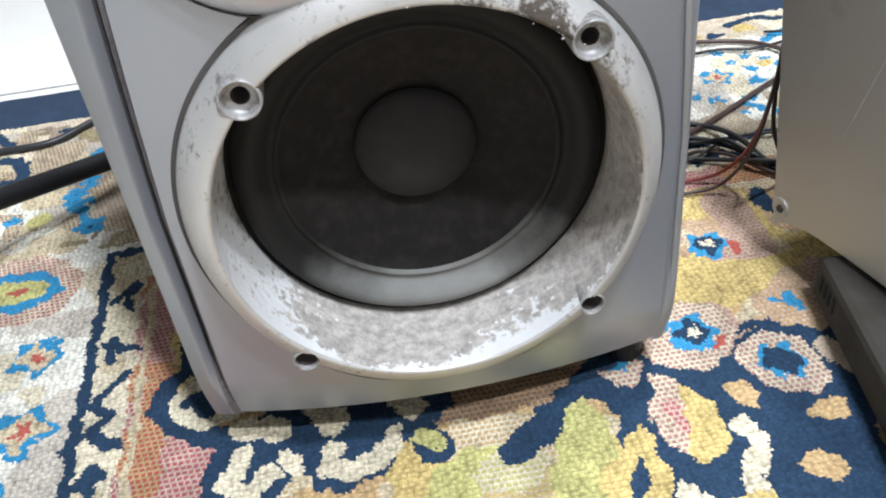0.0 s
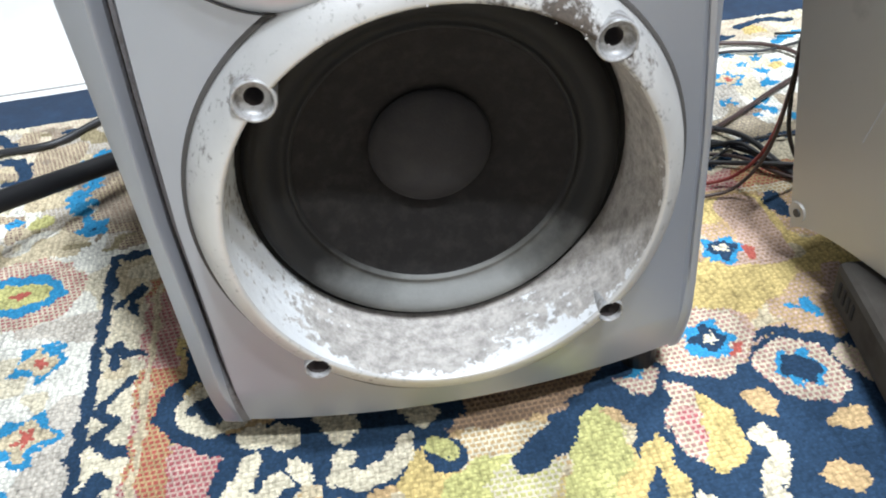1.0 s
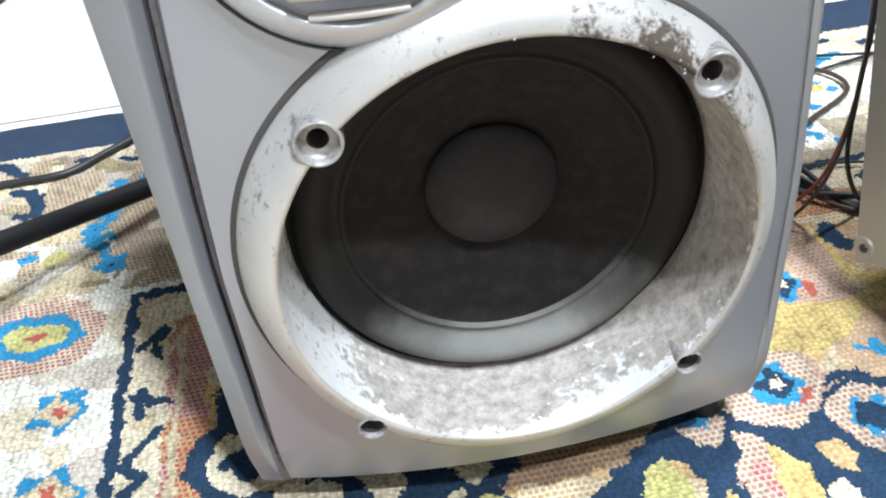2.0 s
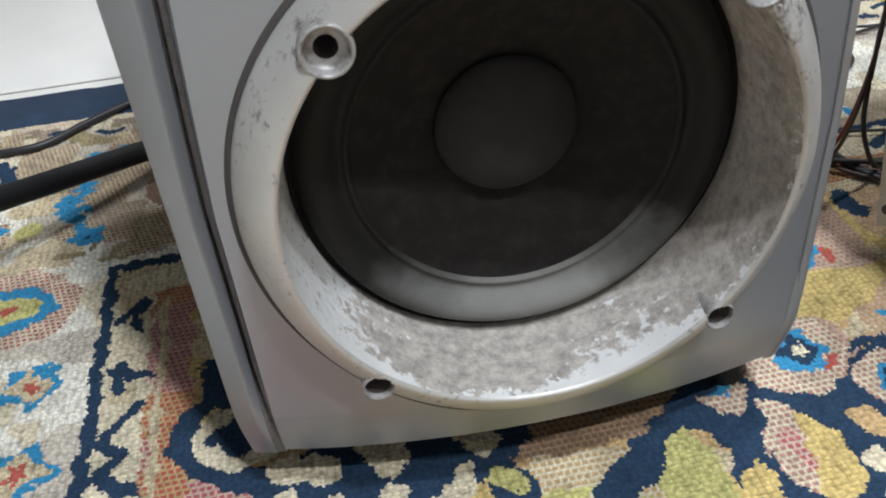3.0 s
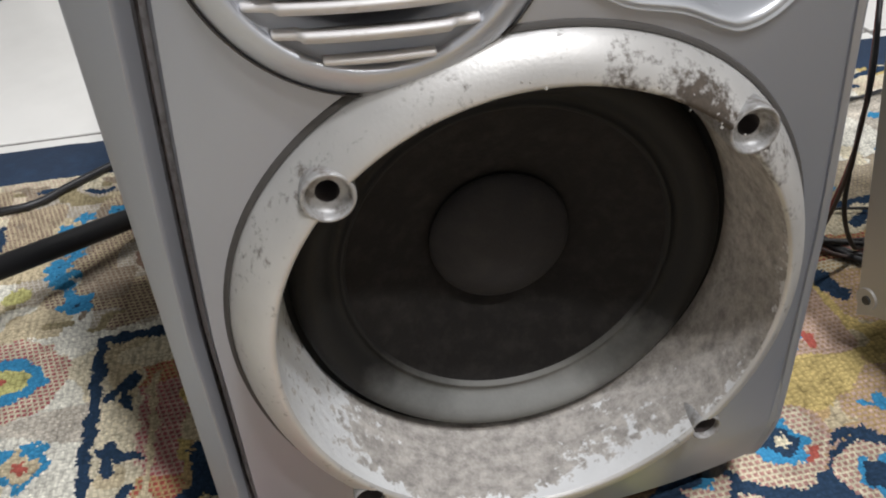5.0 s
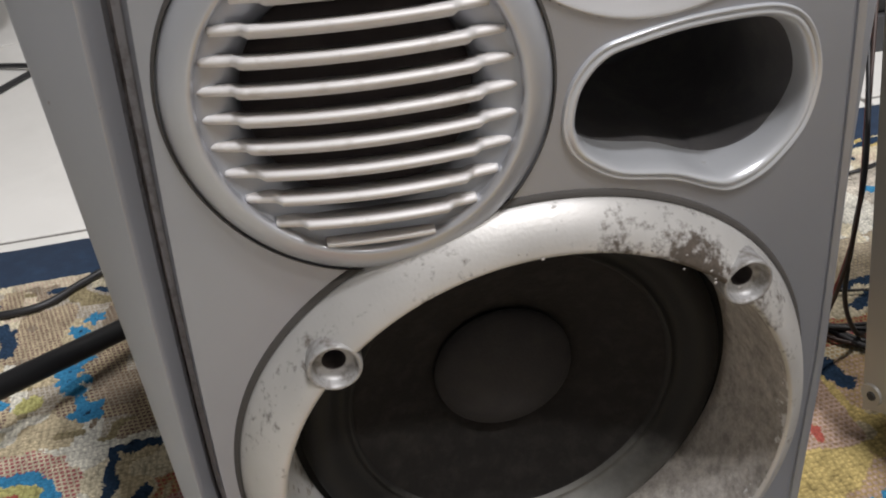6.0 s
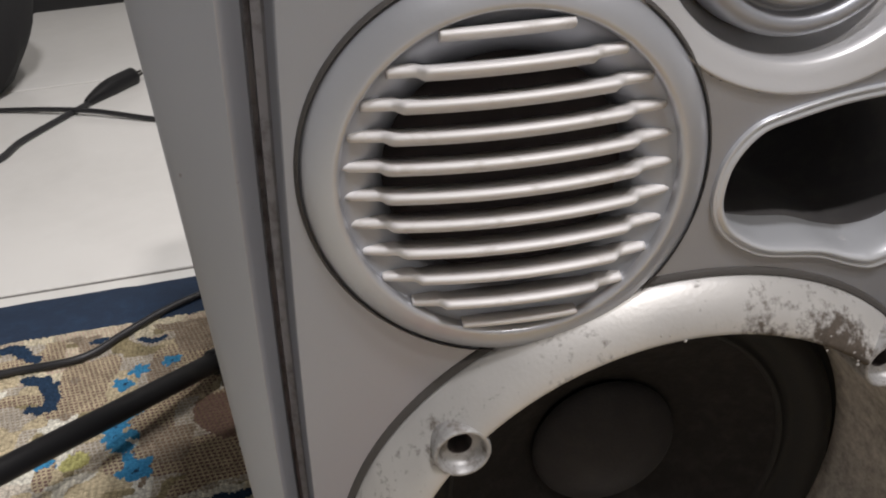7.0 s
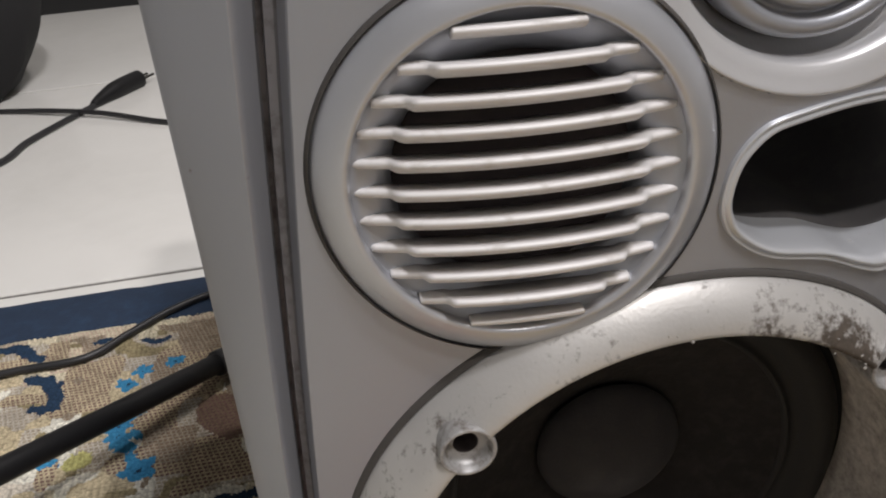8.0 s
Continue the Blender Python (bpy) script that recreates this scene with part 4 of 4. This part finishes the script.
    put(field & (soft(X, Y, 0.028, 131) > 0.24), "ochre", "ivory", 0.6)
    put(field & (wx > 0.15) & (soft(X, Y, 0.03, 137) > 0.12), "net", "pink", 0.6)
    # brown net paints in the shadow along the loudspeaker's front
    put(field & (wx > -0.02) & (wx < 0.1) & (wy > 0.016), "brown", "net", 0.6)
    put(field & (wx > -0.01) & (wx < 0.065) & (np.abs(wy + 0.004) < 0.016), "ochre", "ivory", 0.7)
    put(field & (wx < -0.14) & (wy < 0.043), "rose", "pink", 0.7)
    # scrolls at the corner
    put(stroke([(-0.163, 0.135), (-0.172, 0.118), (-0.168, 0.100), (-0.182, 0.090), (-0.186, 0.066), (-0.172, 0.046), (-0.150, 0.038), (-0.136, 0.030), (-0.146, 0.014), (-0.150, -0.004), (-0.142, -0.024), (-0.12, -0.035)], 0.0145), "navy")
    put(disc(-0.150, 0.106, 0.020, 0.024, 20), "navy")
    put(disc(-0.155, 0.066, 0.026, 0.020, -20), "ivory")
    put(stroke([(-0.168, 0.070), (-0.152, 0.078), (-0.146, 0.062), (-0.158, 0.060)], 0.008), "navy")
    put(disc(-0.156, 0.068, 0.009, 0.008), "navy")
    put(poly([(-0.145, 0.040), (-0.10, 0.060), (-0.02, 0.058), (0.0, 0.040), (-0.012, 0.014), (-0.036, 0.008), (-0.046, -0.012), (-0.066, -0.022), (-0.086, -0.014), (-0.098, 0.000), (-0.108, -0.016), (-0.140, -0.03)]), "navy")
    put(stroke([(-0.128, 0.040), (-0.110, 0.034)], 0.020), "ivory")
    put(disc(-0.078, 0.038, 0.012, 0.016, 30), "ivory")
    put(disc(-0.030, 0.036, 0.010, 0.014, 30), "ivory")
    put(stroke([(-0.132, 0.020), (-0.138, 0.000), (-0.126, -0.012), (-0.112, 0.000)], 0.014), "ivory")
    put(stroke([(-0.076, 0.014), (-0.078, -0.002), (-0.064, -0.009), (-0.050, 0.000), (-0.040, 0.012)], 0.015), "ivory")
    put(stroke([(-0.104, 0.012), (-0.099, 0.002)], 0.009), "ivory")
    put(disc(-0.017, 0.001, 0.014, 0.013), "navy")
    put(disc(-0.018, 0.006, 0.010, 0.008, -30), "lime")
    put(disc(0.003, -0.024, 0.030, 0.016, 20), "lime")
    put(disc(0.03, -0.045, 0.035, 0.012, 12), "tan", "yellow", 0.8)
    put(disc(0.024, -0.026, 0.022, 0.016, 25), "lime", "ivory", 0.7)
    # dark ground with leaves
    dark = poly([(0.070, 0.022), (0.078, 0.040), (0.100, 0.052), (0.128, 0.049), (0.150, 0.028), (0.178, 0.027), (0.190, 0.042), (0.214, 0.050), (0.240, 0.034), (0.33, 0.05), (0.45, 0.0), (0.45, -0.30), (0.03, -0.30),
                 (0.060, -0.10), (0.066, -0.050), (0.086, -0.030), (0.094, -0.008), (0.090, 0.010)])
    put(dark, "navy")
    put(stroke([(0.030, -0.010), (0.046, -0.004), (0.066, 0.016), (0.080, 0.028)], 0.019), "navy")
    put(disc(0.031, -0.012, 0.013, 0.010, 20), "navy")
    put(leaf(0.070, -0.016, 0.036, 0.018, 78), "lime")
    put(disc(0.060, -0.045, 0.018, 0.020), "lime")
    put(leaf(0.092, -0.046, 0.034, 0.018, 70), "yellow")
    put(leaf(0.090, -0.050, 0.014, 0.006, 70), "navy")
    put(leaf(0.131, -0.012, 0.036, 0.019, 96), "yellow")
    put(leaf(0.131, -0.012, 0.036, 0.019, 96) & (wx < 0.131 + 0.25 * (wy + 0.012)), "blush", "ivory", 0.7)
    put(disc(0.128, -0.012, 0.005, 0.014, 10), "rose", "pink", 0.7)
    for cx, cy, a, b, r in ((0.170, -0.004, 0.013, 0.009, -60), (0.212, -0.026, 0.013, 0.009, 10), (0.191, -0.063, 0.013, 0.009, -20), (0.238, -0.05, 0.010, 0.009, 0), (0.262, -0.09, 0.013, 0.01, 0)):
        put(disc(cx, cy, a, b, r), "ochre")
    put(stroke([(0.162, -0.026), (0.164, -0.042), (0.154, -0.056), (0.150, -0.072)], 0.015), "ivory")
    put(disc(0.135, -0.085, 0.030, 0.014, 10), "yellow")
    put(leaf(0.115, -0.072, 0.018, 0.010, 100), "ivory")
    put(disc(0.205, 0.014, 0.024, 0.027, 40), "blush", "ivory", 0.7)
    flower(0.205, 0.015, 0.016, "blue", "navy", "navy", 6, 0.2, 0.62)
    put(stroke([(0.186, 0.046), (0.20, 0.051), (0.222, 0.047), (0.236, 0.036)], 0.007), "navy")
    put(stroke([(0.240, 0.018), (0.256, -0.010)], 0.018), "pink", "tan", 0.7)
    # blossoms between the two cabinets
    put(disc(0.158, 0.052, 0.034, 0.028, 20), "blush", "ivory", 0.7)
    flower(0.163, 0.053, 0.0185, "blue", "navy", "ivory", 5, 0.4, 0.5)
    put(stroke([(0.172, 0.036), (0.182, 0.043)], 0.005), "red")
    flower(0.208, 0.136, 0.0165, "blue", "navy", "ivory", 5, 1.2, 0.5)
    put(disc(0.224, 0.128, 0.005, 0.006), "red")
    put(disc(0.232, 0.063, 0.022, 0.018), "pink", "ochre", 0.7)
    put(stroke([(0.224, 0.068), (0.238, 0.060)], 0.006) | stroke([(0.236, 0.070), (0.238, 0.058)], 0.006), "blue")
    put(disc(0.108, 0.036, 0.016, 0.018), "blush", "ivory", 0.7)
    put(disc(0.106, 0.042, 0.011, 0.011), "blue")
    put(disc(0.100, 0.044, 0.010, 0.010), "navy")
    put(stroke([(0.268, 0.186), (0.272, 0.166)], 0.016), "navy")
    # looped pile: small tufts, gap shade put into the colour, most in pale wool
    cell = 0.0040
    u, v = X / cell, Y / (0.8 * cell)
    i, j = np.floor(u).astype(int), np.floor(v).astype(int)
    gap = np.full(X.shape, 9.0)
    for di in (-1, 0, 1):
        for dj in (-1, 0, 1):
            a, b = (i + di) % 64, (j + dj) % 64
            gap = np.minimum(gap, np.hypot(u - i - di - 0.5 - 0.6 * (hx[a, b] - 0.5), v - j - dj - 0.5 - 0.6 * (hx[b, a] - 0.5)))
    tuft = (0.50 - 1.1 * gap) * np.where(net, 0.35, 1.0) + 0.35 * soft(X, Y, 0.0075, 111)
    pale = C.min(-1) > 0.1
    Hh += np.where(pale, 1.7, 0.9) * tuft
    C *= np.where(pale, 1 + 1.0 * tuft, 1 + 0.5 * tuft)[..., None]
    # every knot a little different
    tone = 1 + 0.22 * (rng.rand(*X.shape) - 0.5) + 0.24 * soft(X, Y, 0.02, 101)
    return np.clip(C * tone[..., None], 0, 1), Hh


KX, KY = 0.0013, 0.0013


def rug():
    rug_ob = thing("rug", (0, 0, -0.005), "patterned wool rug in ivory, navy, blue, yellow and rose", "rug")

    def sheet(name, x0, x1, y0, y1, kx, ky, label=""):
        nx, ny = int(round((x1 - x0) / kx)), int(round((y1 - y0) / ky))
        kx, ky = (x1 - x0) / nx, (y1 - y0) / ny
        gx, gy = np.meshgrid(x0 + kx * np.arange(nx + 1), y0 + ky * np.arange(ny + 1), indexing="ij")
        cx, cy = np.meshgrid(x0 + kx * (np.arange(nx) + 0.5), y0 + ky * (np.arange(ny) + 0.5), indexing="ij")
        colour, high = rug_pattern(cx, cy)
        rng = np.random.RandomState(8)
        gxj = gx + (rng.rand(*gx.shape) - 0.5) * kx * 0.35
        gyj = gy + (rng.rand(*gx.shape) - 0.5) * ky * 0.35
        pile = (high - 1) * 0.0014
        wide = np.pad(pile, 1, mode="edge")
        foot = (wide[1:, 1:] + wide[:-1, 1:] + wide[1:, :-1] + wide[:-1, :-1]) / 4 - 0.0007
        corner = np.stack([gxj, gyj, foot], -1).reshape(-1, 3)
        mid = np.stack([cx + (rng.rand(*cx.shape) - 0.5) * kx * 0.3, cy + (rng.rand(*cx.shape) - 0.5) * ky * 0.3,
                        pile + (rng.rand(*cx.shape) - 0.4) * 0.0008], -1).reshape(-1, 3)
        verts = np.concatenate([corner, mid]) * S - np.array(rug_ob.location)
        i, j = np.meshgrid(np.arange(nx), np.arange(ny), indexing="ij")
        a, b = (i * (ny + 1) + j).ravel(), ((i + 1) * (ny + 1) + j).ravel()
        c, d = b + 1, a + 1
        m = len(corner) + (i * ny + j).ravel()
        tris = np.stack([np.stack([a, b, m], -1), np.stack([b, c, m], -1), np.stack([c, d, m], -1), np.stack([d, a, m], -1)], 1).reshape(-1, 3)
        me = bpy.data.meshes.new(name)
        me.vertices.add(len(verts))
        me.vertices.foreach_set("co", verts.ravel().astype(np.float32))
        me.loops.add(tris.size)
        me.loops.foreach_set("vertex_index", tris.ravel().astype(np.int32))
        me.polygons.add(len(tris))
        me.polygons.foreach_set("loop_start", np.arange(0, tris.size, 3, dtype=np.int32))
        me.polygons.foreach_set("loop_total", np.full(len(tris), 3, dtype=np.int32))
        me.polygons.foreach_set("use_smooth", np.ones(len(tris), dtype=bool))
        me.update(calc_edges=True)
        at = me.attributes.new("knot", "FLOAT_COLOR", "FACE")
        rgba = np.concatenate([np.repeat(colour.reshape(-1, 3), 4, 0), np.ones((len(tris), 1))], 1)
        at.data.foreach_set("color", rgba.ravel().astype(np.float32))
        me.materials.append(wool)
        ob = new(name, me)
        ob.parent = rug_ob
        tagged(ob, label, kind="stuff")

    sheet("woven_surface", -0.53, 0.60, -0.13, 0.504, KX, KY)
    sheet("outer_surface", -1.25, 1.4, -1.6, -0.13, 0.012, 0.012)
    sheet("side_surface", -1.25, -0.53, -0.13, 0.504, 0.012, 0.012)
    sheet("side_surface", 0.60, 1.4, -0.13, 0.504, 0.012, 0.012)
    bm = bmesh.new()
    box(bm, (-1.25, 0.503, -0.0052), (1.4, 0.576, 0.0002), 0.0015)
    bmesh.ops.subdivide_edges(bm, edges=[e for e in bm.edges if abs(e.verts[0].co.x - e.verts[1].co.x) > 1], cuts=220)
    for v in bm.verts:
        v.co += Vector((0, 0.0016 * noise.noise(v.co * 60), 0.0008 * noise.noise(v.co * 45)))
    part("binding", bm, navy_tape, rug_ob, "navy woven edge binding")
    bm = bmesh.new()
    box(bm, (-1.25, -1.6, -0.0052), (1.4, 0.504, -0.0022))
    part("backing", bm, grout_mat, rug_ob, smooth=False)


rug()
